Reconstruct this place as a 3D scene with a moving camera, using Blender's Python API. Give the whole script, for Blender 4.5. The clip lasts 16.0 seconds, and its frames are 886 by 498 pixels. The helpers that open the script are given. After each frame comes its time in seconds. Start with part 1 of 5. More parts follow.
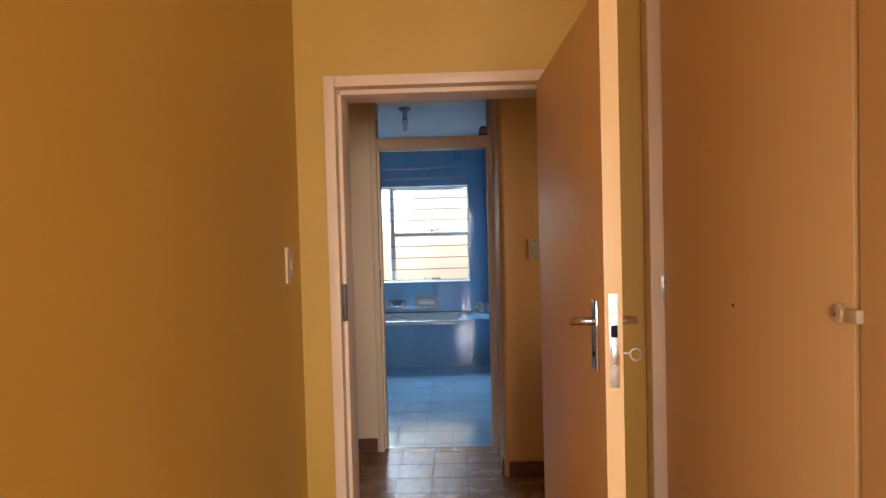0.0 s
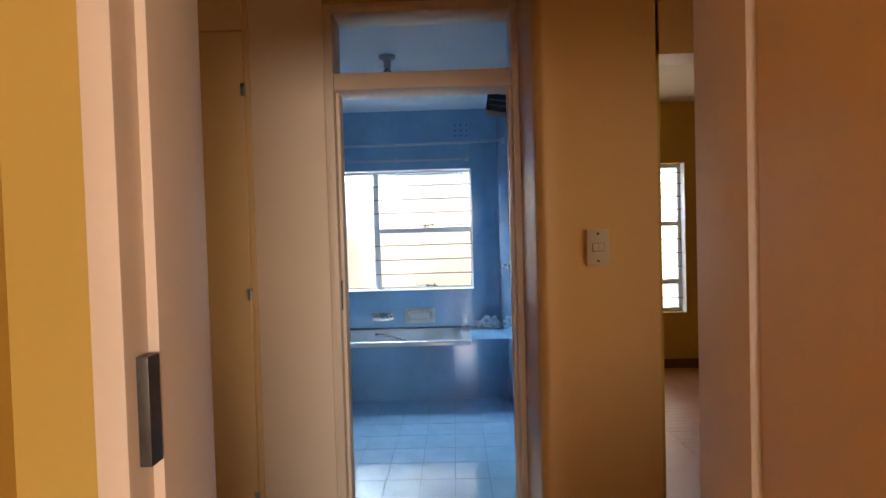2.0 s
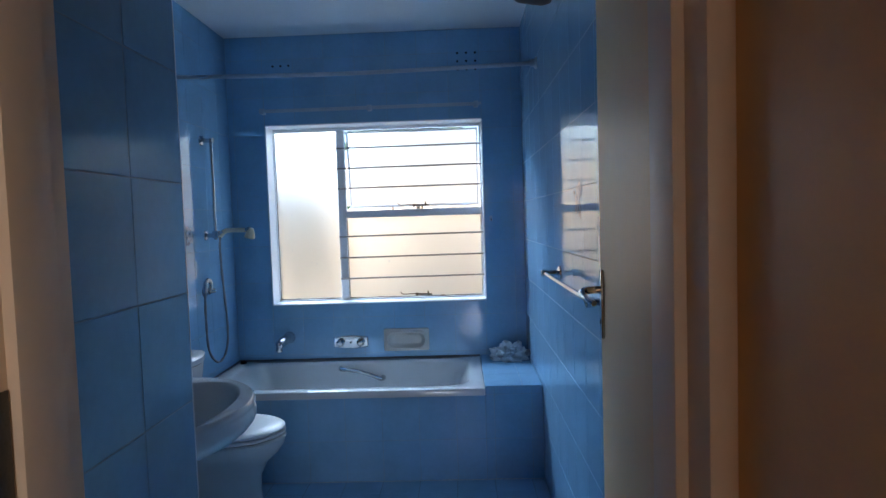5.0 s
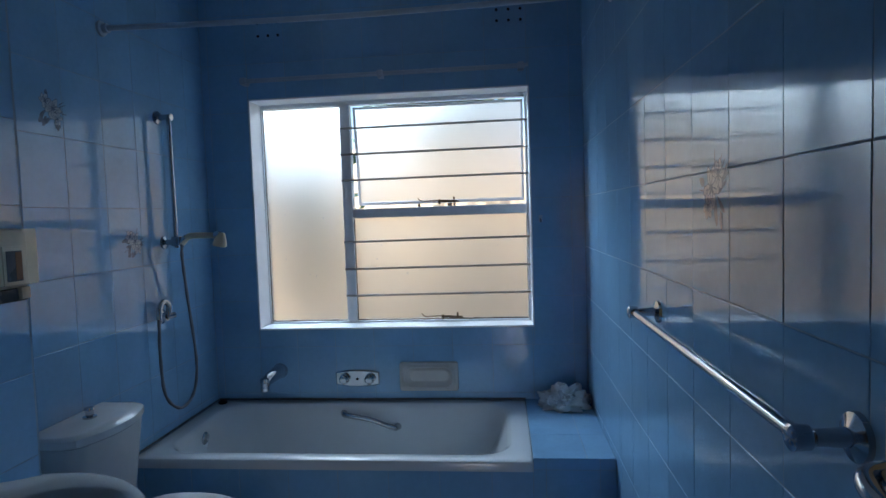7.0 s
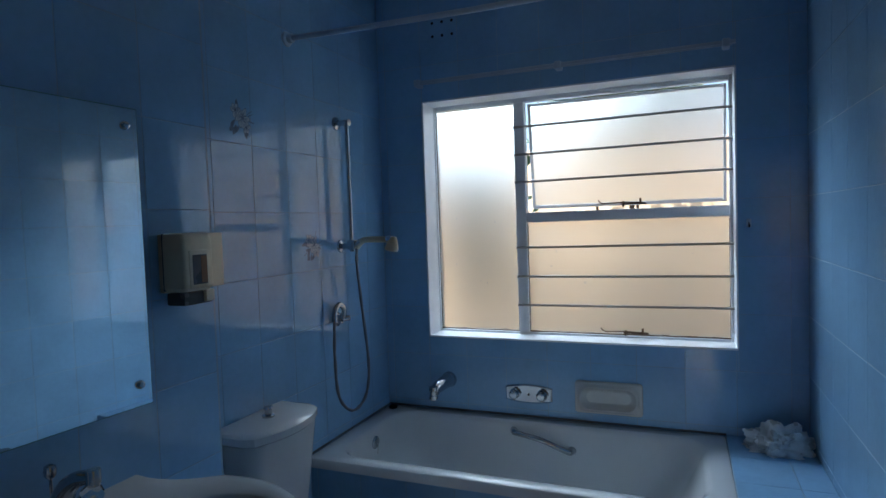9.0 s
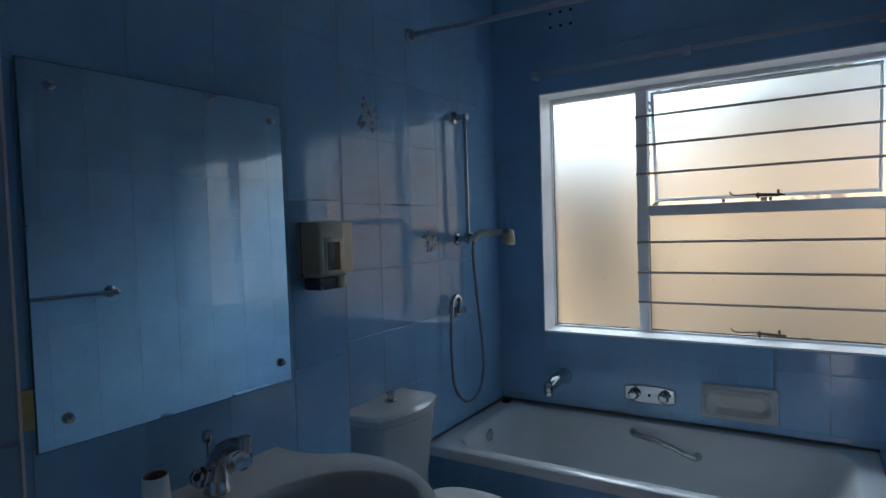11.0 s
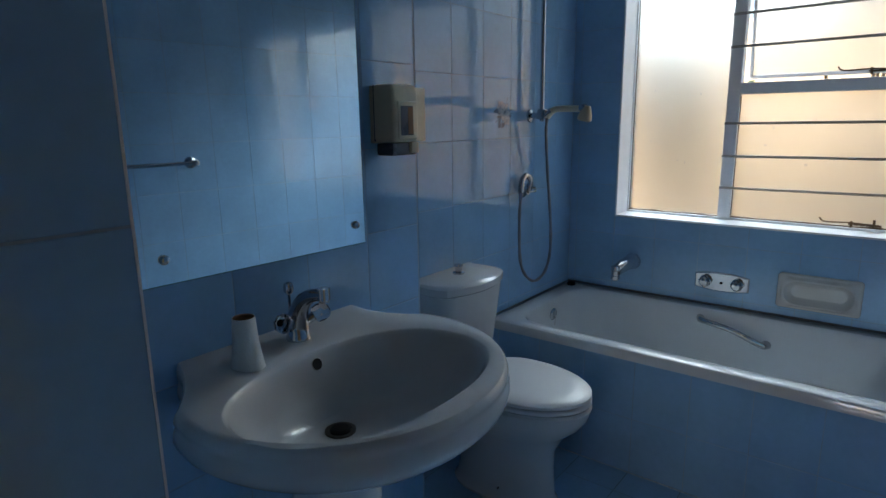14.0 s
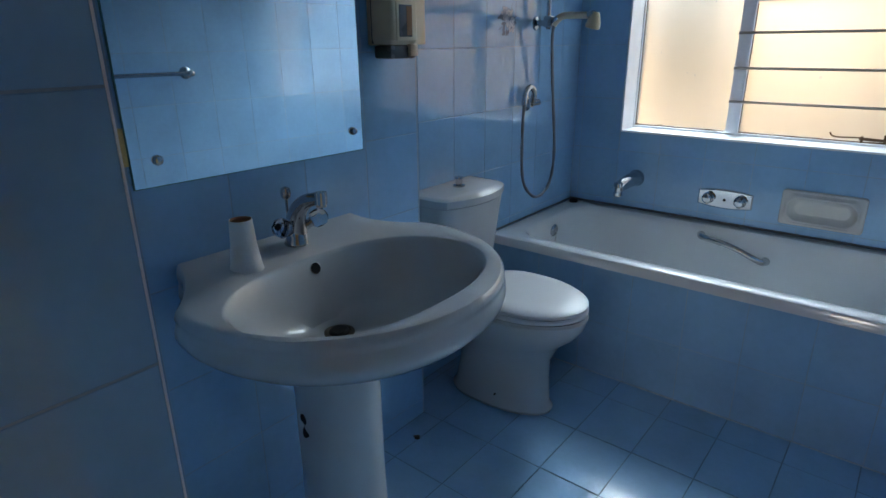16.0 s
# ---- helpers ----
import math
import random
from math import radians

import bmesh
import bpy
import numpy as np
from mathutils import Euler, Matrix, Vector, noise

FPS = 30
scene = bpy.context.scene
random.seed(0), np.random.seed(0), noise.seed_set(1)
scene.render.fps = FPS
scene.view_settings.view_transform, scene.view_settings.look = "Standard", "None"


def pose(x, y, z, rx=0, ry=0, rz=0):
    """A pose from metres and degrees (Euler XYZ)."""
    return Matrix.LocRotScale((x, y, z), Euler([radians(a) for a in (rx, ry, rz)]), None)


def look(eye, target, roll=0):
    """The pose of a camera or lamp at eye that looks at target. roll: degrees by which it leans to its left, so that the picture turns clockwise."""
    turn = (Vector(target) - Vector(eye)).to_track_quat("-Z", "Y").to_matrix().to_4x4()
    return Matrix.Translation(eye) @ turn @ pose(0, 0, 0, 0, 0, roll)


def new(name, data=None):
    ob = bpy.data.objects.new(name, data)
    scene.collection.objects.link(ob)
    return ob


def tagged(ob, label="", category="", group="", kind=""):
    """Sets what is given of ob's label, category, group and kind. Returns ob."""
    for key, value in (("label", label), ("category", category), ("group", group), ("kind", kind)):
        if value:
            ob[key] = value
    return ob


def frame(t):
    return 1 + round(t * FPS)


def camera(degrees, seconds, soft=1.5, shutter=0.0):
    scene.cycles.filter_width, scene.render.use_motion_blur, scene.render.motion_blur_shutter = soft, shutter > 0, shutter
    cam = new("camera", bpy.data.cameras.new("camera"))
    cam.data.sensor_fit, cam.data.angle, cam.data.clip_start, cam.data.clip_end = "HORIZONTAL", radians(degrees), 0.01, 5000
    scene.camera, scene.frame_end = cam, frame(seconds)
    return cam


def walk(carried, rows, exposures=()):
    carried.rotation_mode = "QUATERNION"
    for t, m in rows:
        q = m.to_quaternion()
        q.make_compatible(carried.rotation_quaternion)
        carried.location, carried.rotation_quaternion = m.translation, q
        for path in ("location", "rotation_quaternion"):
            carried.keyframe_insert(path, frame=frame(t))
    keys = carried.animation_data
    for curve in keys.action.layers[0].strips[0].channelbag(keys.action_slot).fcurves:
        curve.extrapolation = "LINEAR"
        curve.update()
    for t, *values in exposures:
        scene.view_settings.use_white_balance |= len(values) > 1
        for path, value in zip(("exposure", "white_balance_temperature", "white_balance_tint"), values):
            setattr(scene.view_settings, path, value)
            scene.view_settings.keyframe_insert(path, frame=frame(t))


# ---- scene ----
# ---- camera ----
cam = camera(73.8, 16.0)
PATH = [
    (0, (0.025, -0.621, 1.471), (-0.024, 1.378, 1.416), -1.5),
    (0.5, (0.02, -0.271, 1.458), (-0.027, 1.727, 1.402), -1.4),
    (1, (0.019, 0.096, 1.461), (-0.024, 2.095, 1.403), -1.6),
    (1.5, (-0.012, 0.478, 1.447), (-0.05, 2.477, 1.391), -1.7),
    (2, (-0.016, 0.827, 1.43), (-0.052, 2.826, 1.374), -1.6),
    (2.5, (-0.012, 1.177, 1.425), (-0.049, 3.176, 1.365), -1.5),
    (3, (-0.012, 1.51, 1.42), (-0.05, 3.509, 1.353), -1.7),
    (3.5, (0.0, 1.842, 1.425), (-0.042, 3.84, 1.348), -1.8),
    (4, (-0.011, 2.166, 1.409), (-0.058, 4.164, 1.3246), -1.8),
    (6.5, (0.035, 3.448, 1.416), (-0.093, 5.441, 1.296), -1.9),
    (7, (0.023, 3.653, 1.439), (-0.176, 5.64, 1.322), -1.9),
    (7.5, (0.008, 3.779, 1.453), (-0.333, 5.747, 1.342), -2.0),
    (8, (-0.007, 3.835, 1.453), (-0.511, 5.768, 1.351), -2.0),
    (8.5, (-0.031, 3.845, 1.45), (-0.668, 5.738, 1.354), -1.9),
    (9, (-0.036, 3.847, 1.443), (-0.791, 5.697, 1.356), -1.9),
    (11.5, (-0.103, 3.81, 1.414), (-1.22, 5.467, 1.319), -1.6),
    (12, (-0.109, 3.806, 1.408), (-1.272, 5.428, 1.281), -1.4),
    (12.5, (-0.115, 3.81, 1.385), (-1.306, 5.406, 1.198), -1.3),
    (13, (-0.118, 3.811, 1.362), (-1.326, 5.383, 1.099), -1.4),
    (13.5, (-0.118, 3.81, 1.349), (-1.336, 5.359, 1.002), -1.2),
    (14, (-0.122, 3.812, 1.343), (-1.338, 5.342, 0.915), -0.8),
    (14.5, (-0.115, 3.812, 1.335), (-1.327, 5.324, 0.84), -0.6),
    (15, (-0.116, 3.817, 1.319), (-1.32, 5.315, 0.763), -0.6),
    (15.5, (-0.114, 3.818, 1.306), (-1.309, 5.3, 0.693), -0.5),
    (16, (-0.108, 3.818, 1.296), (-1.294, 5.283, 0.625), -0.5),
]
SUN_DIR = (0.25, 0.60, -0.80)
EXPOSURES = [(0.0, 2.15, 6150, 10), (2.0, 2.4, 6100, 10), (4.2, 2.1, 5600, 10), (6.3, 1.2, 5800, 10), (9.2, 0.9, 6150, 10), (12.0, 0.8, 6650, 10), (14.0, 1.3, 6800, 10), (16.0, 1.85, 6700, 10)]
walk(cam, [(t, look(eye, target, roll)) for t, eye, target, roll in PATH], EXPOSURES)

# ---- world, sun and large lights ----
world = bpy.data.worlds.new("sky")
scene.world = world
world.use_nodes = True
_wn = world.node_tree.nodes
_sky = _wn.new("ShaderNodeTexSky")
_sky.sky_type, _sky.sun_disc = "NISHITA", False
_sky.sun_elevation, _sky.sun_rotation = radians(51), radians(203)
world.node_tree.links.new(_sky.outputs[0], _wn["Background"].inputs[0])
_wn["Background"].inputs[1].default_value = 0.15
sun = new("sun", bpy.data.lights.new("sun", "SUN"))
sun.data.energy, sun.data.angle, sun.data.color = 5.0, radians(0.5), (1.0, 0.93, 0.82)
sun.matrix_world = look((0, -20, 30), (0 + SUN_DIR[0] * 10, -20 + SUN_DIR[1] * 10, 30 + SUN_DIR[2] * 10))


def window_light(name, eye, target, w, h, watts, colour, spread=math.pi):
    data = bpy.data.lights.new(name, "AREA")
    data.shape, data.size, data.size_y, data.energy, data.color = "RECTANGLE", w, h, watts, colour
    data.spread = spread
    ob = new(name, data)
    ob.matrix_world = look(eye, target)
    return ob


window_light("bedroom_daylight", (1.00, -4.62, 1.48), (0.05, 0, 1.36), 1.94, 1.2, 12.0, (1.0, 0.91, 0.80), radians(110))
window_light("bedroom_side_daylight", (-0.58, -2.3, 1.48), (1.3, -0.9, 1.1), 1.0, 1.2, 3.6, (1.0, 0.91, 0.76), radians(75))
# fill lamp added to brighten the hall cupboard; no window is known there
window_light("hall_fill", (1.62, 2.15, 1.5), (-1.2, 3.15, 1.25), 0.6, 1.1, 0.25, (1.0, 0.74, 0.46), radians(46))
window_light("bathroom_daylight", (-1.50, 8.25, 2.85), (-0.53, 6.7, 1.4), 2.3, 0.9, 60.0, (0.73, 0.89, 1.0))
window_light("far_room_daylight", (1.75, 6.93, 1.3), (1.75, 0, 1.0), 1.1, 1.4, 2.6, (1.0, 0.90, 0.76))


# ---- materials ----
def mat(name, rgb, rough=0.5, metal=0.0, vary=0.06, scale=6.0, fine=60.0, bump=0.02, per_object=0.0, coat=0.0, rough_vary=0.08, stretch=(1, 1, 1)):
    """A painted, glazed or bare surface: colour varied at two scales and by piece, with fine relief."""
    m = bpy.data.materials.new(name)
    m.use_nodes = True
    nt = m.node_tree
    b = nt.nodes["Principled BSDF"]
    b.inputs["Roughness"].default_value, b.inputs["Metallic"].default_value = rough, metal
    b.inputs["Coat Weight"].default_value = coat
    geo = nt.nodes.new("ShaderNodeNewGeometry")
    sc = nt.nodes.new("ShaderNodeMapping")
    sc.inputs["Scale"].default_value = stretch
    nt.links.new(geo.outputs["Position"], sc.inputs["Vector"])
    big, small = nt.nodes.new("ShaderNodeTexNoise"), nt.nodes.new("ShaderNodeTexNoise")
    big.inputs["Scale"].default_value, small.inputs["Scale"].default_value = scale, fine
    big.inputs["Detail"].default_value, small.inputs["Detail"].default_value = 3.0, 2.0
    for n in (big, small):
        nt.links.new(sc.outputs[0], n.inputs["Vector"])
    mix = nt.nodes.new("ShaderNodeMath")
    mix.operation = "MULTIPLY_ADD"
    mix.inputs[1].default_value = 0.35
    nt.links.new(small.outputs[0], mix.inputs[0])
    nt.links.new(big.outputs[0], mix.inputs[2])
    amount = mix.outputs[0]
    if per_object:
        info = nt.nodes.new("ShaderNodeObjectInfo")
        add = nt.nodes.new("ShaderNodeMath")
        add.operation = "MULTIPLY_ADD"
        add.inputs[1].default_value = per_object
        nt.links.new(info.outputs["Random"], add.inputs[0])
        nt.links.new(amount, add.inputs[2])
        amount = add.outputs[0]
    mid = 0.675 + per_object / 2
    ramp = nt.nodes.new("ShaderNodeMapRange")
    ramp.inputs["From Min"].default_value, ramp.inputs["From Max"].default_value = mid - 0.35, mid + 0.35
    ramp.inputs["To Min"].default_value, ramp.inputs["To Max"].default_value = 1 - vary, 1 + vary
    nt.links.new(amount, ramp.inputs["Value"])
    col = nt.nodes.new("ShaderNodeVectorMath")
    col.operation = "SCALE"
    col.inputs[0].default_value = rgb
    nt.links.new(ramp.outputs[0], col.inputs["Scale"])
    nt.links.new(col.outputs[0], b.inputs["Base Color"])
    rr = nt.nodes.new("ShaderNodeMapRange")
    rr.inputs["From Min"].default_value, rr.inputs["From Max"].default_value = 0.3, 0.7
    rr.inputs["To Min"].default_value, rr.inputs["To Max"].default_value = max(0.02, rough - rough_vary), min(1, rough + rough_vary)
    nt.links.new(big.outputs[0], rr.inputs["Value"])
    nt.links.new(rr.outputs[0], b.inputs["Roughness"])
    if bump:
        bp = nt.nodes.new("ShaderNodeBump")
        bp.inputs["Strength"].default_value, bp.inputs["Distance"].default_value = 0.5, bump * 0.1
        nt.links.new(mix.outputs[0], bp.inputs["Height"])
        nt.links.new(bp.outputs[0], b.inputs["Normal"])
    return m


def glass(name, rgb, rough, ior=1.45, relief=0.0):
    m = bpy.data.materials.new(name)
    m.use_nodes = True
    nt = m.node_tree
    b = nt.nodes["Principled BSDF"]
    b.inputs["Base Color"].default_value = (*rgb, 1)
    b.inputs["Roughness"].default_value, b.inputs["IOR"].default_value = rough, ior
    b.inputs["Transmission Weight"].default_value = 1.0
    if relief:
        n = nt.nodes.new("ShaderNodeTexNoise")
        n.inputs["Scale"].default_value = 260
        g = nt.nodes.new("ShaderNodeNewGeometry")
        nt.links.new(g.outputs["Position"], n.inputs["Vector"])
        bp = nt.nodes.new("ShaderNodeBump")
        bp.inputs["Strength"].default_value, bp.inputs["Distance"].default_value = relief, 0.002
        nt.links.new(n.outputs[0], bp.inputs["Height"])
        nt.links.new(bp.outputs[0], b.inputs["Normal"])
    return m


M_TILE = mat("blue_glazed_tile", (0.238, 0.425, 0.64), 0.075, vary=0.13, scale=4, fine=50, bump=0.008, per_object=0.16, coat=0.0, rough_vary=0.03)
M_TILE.node_tree.nodes["Principled BSDF"].inputs["IOR"].default_value = 1.68
M_FLOOR_TILE = mat("blue_floor_tile", (0.295, 0.49, 0.69), 0.12, vary=0.12, scale=7, fine=60, bump=0.010, per_object=0.20, rough_vary=0.06)
M_FLOOR_TILE.node_tree.nodes["Principled BSDF"].inputs["IOR"].default_value = 1.52
M_FLOOR_GROUT = mat("grey_floor_grout", (0.19, 0.28, 0.37), 0.85, vary=0.3, scale=8, fine=120, bump=0.03)
M_GROUT = mat("grey_blue_grout", (0.26, 0.36, 0.46), 0.8, vary=0.25, scale=8, fine=120, bump=0.03)
M_CERAMIC = mat("white_ceramic", (0.55, 0.55, 0.55), 0.14, vary=0.05, scale=4, fine=30, bump=0.0, coat=0.25, rough_vary=0.04)
M_ENAMEL = mat("white_bath_enamel", (0.61, 0.63, 0.65), 0.14, vary=0.03, scale=4, fine=30, bump=0.0, coat=0.4, rough_vary=0.05)
M_SEAT = mat("white_plastic_seat", (0.60, 0.60, 0.62), 0.36, vary=0.02, scale=5, fine=40, bump=0.004)
M_CHROME = mat("chrome", (0.50, 0.51, 0.53), 0.10, metal=1.0, vary=0.05, scale=20, fine=90, bump=0.0, rough_vary=0.06)
M_DULL = mat("dull_nickel", (0.55, 0.53, 0.50), 0.32, metal=1.0, vary=0.15, scale=25, fine=140, bump=0.01)
M_ACRYLIC = glass("clear_acrylic_knob", (0.9, 0.92, 0.95), 0.05)
M_YELLOW = mat("ochre_yellow_wall_paint", (0.57, 0.352, 0.062), 0.52, vary=0.05, scale=2.2, fine=90, bump=0.012)
M_CREAM = mat("cream_gloss_door_paint", (0.83, 0.55, 0.26), 0.5, vary=0.04, scale=3, fine=50, bump=0.015, stretch=(1, 1, 0.3))
# cream paint made paler to carry the daylight falling on the hall panel
M_PANEL_LIT = mat("cream_gloss_paint_lit", (0.87, 0.66, 0.46), 0.45, vary=0.04, scale=3, fine=50, bump=0.012)
M_HALL = mat("cream_yellow_hall_paint", (0.74, 0.425, 0.15), 0.45, vary=0.05, scale=2.2, fine=90, bump=0.012)
M_FRAME = mat("cream_white_frame_paint", (0.78, 0.585, 0.41), 0.48, vary=0.05, scale=5, fine=60, bump=0.02)
M_CEIL = mat("white_ceiling_paint", (0.72, 0.76, 0.80), 0.75, vary=0.05, scale=2, fine=60, bump=0.03)
# white ceiling paint with the rooms' warm light mixed into its colour
M_CEIL_WARM = mat("white_ceiling_paint_warm_lit", (0.72, 0.60, 0.44), 0.75, vary=0.05, scale=2, fine=60, bump=0.03)
M_WINDOW = mat("white_window_paint", (0.72, 0.74, 0.78), 0.40, vary=0.08, scale=12, fine=120, bump=0.03)
M_BAR = mat("grey_painted_bar", (0.30, 0.29, 0.28), 0.5, vary=0.15, scale=30, fine=150, bump=0.02)
M_RUST = mat("rusty_stay_metal", (0.12, 0.075, 0.045), 0.7, metal=0.4, vary=0.35, scale=60, fine=300, bump=0.05)
M_TERRA = mat("beige_brown_hall_tile", (0.36, 0.21, 0.12), 0.25, vary=0.14, scale=8, fine=80, bump=0.015, per_object=0.3)
M_TERRA_GROUT = mat("brown_grout", (0.16, 0.10, 0.07), 0.9, vary=0.2, scale=10, fine=120, bump=0.03)
M_WOOD = mat("dark_brown_skirting_wood", (0.16, 0.065, 0.028), 0.38, vary=0.25, scale=6, fine=60, bump=0.02, stretch=(1, 1, 6))
M_PARQUET = mat("orange_parquet_wood", (0.46, 0.21, 0.085), 0.42, vary=0.06, scale=5, fine=60, bump=0.004, per_object=0.15)
M_CARDBOARD = mat("brown_cardboard", (0.27, 0.14, 0.075), 0.85, vary=0.12, scale=20, fine=160, bump=0.03)
M_PAPER = mat("white_paper_roll", (0.76, 0.75, 0.73), 0.85, vary=0.05, scale=30, fine=200, bump=0.04)
M_BEIGE = mat("aged_beige_plastic", (0.66, 0.57, 0.41), 0.38, vary=0.08, scale=12, fine=90, bump=0.01)
M_IVORY = mat("ivory_soap_dish_ceramic", (0.56, 0.56, 0.54), 0.16, vary=0.06, scale=10, fine=70, bump=0.0)
M_SMOKE = mat("smoky_grey_plastic", (0.07, 0.075, 0.085), 0.25, vary=0.1, scale=20, fine=90, bump=0.0)
# black of rubber and plastic parts, and the shade inside holes drawn as discs
M_BLACK = mat("black_parts_and_hole_shade", (0.012, 0.012, 0.014), 0.6, vary=0.2, scale=40, fine=200, bump=0.0)
M_BLACK.node_tree.nodes["Principled BSDF"].inputs["Specular IOR Level"].default_value = 0.1
M_GRILLE = mat("dark_brown_heater_grille", (0.05, 0.034, 0.026), 0.45, vary=0.2, scale=20, fine=120, bump=0.02)
M_SEAL = mat("grey_mouldy_sealant", (0.10, 0.11, 0.12), 0.7, vary=0.5, scale=18, fine=120, bump=0.05)
M_SWITCH = mat("aged_cream_switch_plastic", (0.60, 0.47, 0.31), 0.4, vary=0.04, scale=15, fine=90, bump=0.0)
M_STRIKE = mat("worn_dark_strike_metal", (0.10, 0.085, 0.07), 0.45, metal=0.6, vary=0.3, scale=30, fine=200, bump=0.03)
M_TAPE = mat("yellowed_foam_tape", (0.55, 0.42, 0.18), 0.8, vary=0.15, scale=40, fine=200, bump=0.04)
M_DECAL = mat("grey_floral_print", (0.13, 0.18, 0.25), 0.13, vary=0.4, scale=60, fine=200, bump=0.0)
M_PETAL = mat("pale_grey_petal_print", (0.38, 0.46, 0.53), 0.13, vary=0.3, scale=80, fine=200, bump=0.0)
M_FROST = glass("frosted_window_glass", (0.68, 0.68, 0.66), 0.66, 1.35, 0.25)
M_CLEAR = glass("clear_transom_glass", (0.96, 0.97, 0.97), 0.0, 1.45)
M_BULB = glass("bulb_glass", (0.55, 0.57, 0.60), 0.2, 1.3)
M_MIRROR = mat("silvered_mirror", (0.86, 0.90, 0.90), 0.012, metal=1.0, vary=0.01, scale=3, fine=20, bump=0.0, rough_vary=0.0)
M_MIRROR_EDGE = mat("green_glass_edge", (0.10, 0.22, 0.20), 0.15, vary=0.1, scale=10, fine=60, bump=0.0)
M_BAG = mat("thin_milky_plastic_film", (0.80, 0.83, 0.86), 0.30, vary=0.06, scale=20, fine=90, bump=0.03)
M_BAG.node_tree.nodes["Principled BSDF"].inputs["Transmission Weight"].default_value = 0.3
M_ROD = mat("grey_blue_painted_rod", (0.36, 0.44, 0.53), 0.4, vary=0.12, scale=12, fine=90, bump=0.01)
M_HOSE = mat("dull_chrome_hose", (0.20, 0.21, 0.23), 0.42, metal=1.0, vary=0.1, scale=30, fine=200, bump=0.0)
M_PLASTER = mat("sunlit_beige_garden_plaster", (0.74, 0.56, 0.38), 0.9, vary=0.10, scale=2, fine=40, bump=0.05)
M_EARTH = mat("dry_ground", (0.22, 0.16, 0.10), 0.95, vary=0.25, scale=1.5, fine=20, bump=0.1)
M_LEAF = mat("green_leaves", (0.05, 0.10, 0.035), 0.6, vary=0.4, scale=5, fine=40, bump=0.0, per_object=0.2)
M_BARK = mat("grey_brown_bark", (0.14, 0.10, 0.07), 0.9, vary=0.3, scale=10, fine=60, bump=0.1)
M_ROOF = mat("roof_boards", (0.25, 0.2, 0.16), 0.9, vary=0.1)


# ---- mesh helpers ----
def linked(name, bm, material, smooth=True, sharp=35):
    mesh = bpy.data.meshes.new(name)
    bm.normal_update()
    bm.to_mesh(mesh)
    bm.free()
    if smooth:
        mesh.polygons.foreach_set("use_smooth", [True] * len(mesh.polygons))
        mesh.set_sharp_from_angle(angle=radians(sharp))
    mesh.materials.append(material)
    return new(name, mesh)


def part(name, bm, material, parent, label="", smooth=True):
    ob = linked(name, bm, material, smooth)
    ob.parent = parent
    if label:
        tagged(ob, label)
    return ob


def thing(name, at, label, category, group=""):
    ob = new(name)
    ob.location = at
    ob.empty_display_size = 0.1
    return tagged(ob, label, category, group)


def solid(name, bm, material, at, label, category, group="", kind=""):
    ob = linked(name, bm, material)
    ob.location = at
    return tagged(ob, label, category, group, kind)


def structure(name, bm, material, label="", smooth=False):
    return tagged(linked(name, bm, material, smooth), label, "", "", "structure")


def box(bm, x0, x1, y0, y1, z0, z1, bevel=0.0, seg=2):
    made = bmesh.ops.create_cube(bm, size=1.0, matrix=Matrix.Translation(((x0 + x1) / 2, (y0 + y1) / 2, (z0 + z1) / 2)) @ Matrix.Diagonal((abs(x1 - x0), abs(y1 - y0), abs(z1 - z0), 1)))
    if bevel:
        edges = {e for v in made["verts"] for e in v.link_edges}
        bmesh.ops.bevel(bm, geom=list(edges), offset=bevel, segments=seg, profile=0.6, affect="EDGES", clamp_overlap=True)
    return bm


def boxes(*rows, bevel=0.0):
    bm = bmesh.new()
    for r in rows:
        box(bm, *r, bevel=bevel)
    return bm


def rod(bm, a, b, r, seg=16, r2=None):
    a, b = Vector(a), Vector(b)
    d = b - a
    m = Matrix.Translation((a + b) / 2) @ d.to_track_quat("Z", "Y").to_matrix().to_4x4()
    bmesh.ops.create_cone(bm, cap_ends=True, segments=seg, radius1=r, radius2=r if r2 is None else r2, depth=d.length, matrix=m)
    return bm


def tube(bm, pts, r, seg=10):
    pts = [Vector(p) for p in pts]
    rings, up = [], None
    for i, p in enumerate(pts):
        d = (pts[min(i + 1, len(pts) - 1)] - pts[max(i - 1, 0)]).normalized()
        if up is None:
            up = d.orthogonal().normalized()
        up = (up - d * up.dot(d)).normalized()
        side = d.cross(up)
        rr = r(i / (len(pts) - 1)) if callable(r) else r
        rings.append([bm.verts.new(p + rr * (math.cos(a) * up + math.sin(a) * side)) for a in (2 * math.pi * k / seg for k in range(seg))])
    skin(bm, rings)
    return bm


def skin(bm, rings, cap0=True, cap1=True):
    n = len(rings[0])
    for a, b in zip(rings, rings[1:]):
        for k in range(n):
            bm.faces.new((a[k], a[(k + 1) % n], b[(k + 1) % n], b[k]))
    if cap0:
        bm.faces.new(rings[0][::-1])
    if cap1:
        bm.faces.new(rings[-1])
    bmesh.ops.recalc_face_normals(bm, faces=bm.faces[:])


def loft(bm, rows, cap0=True, cap1=True):
    """Rows of rings of points."""
    skin(bm, [[bm.verts.new(p) for p in ring] for ring in rows], cap0, cap1)
    return bm


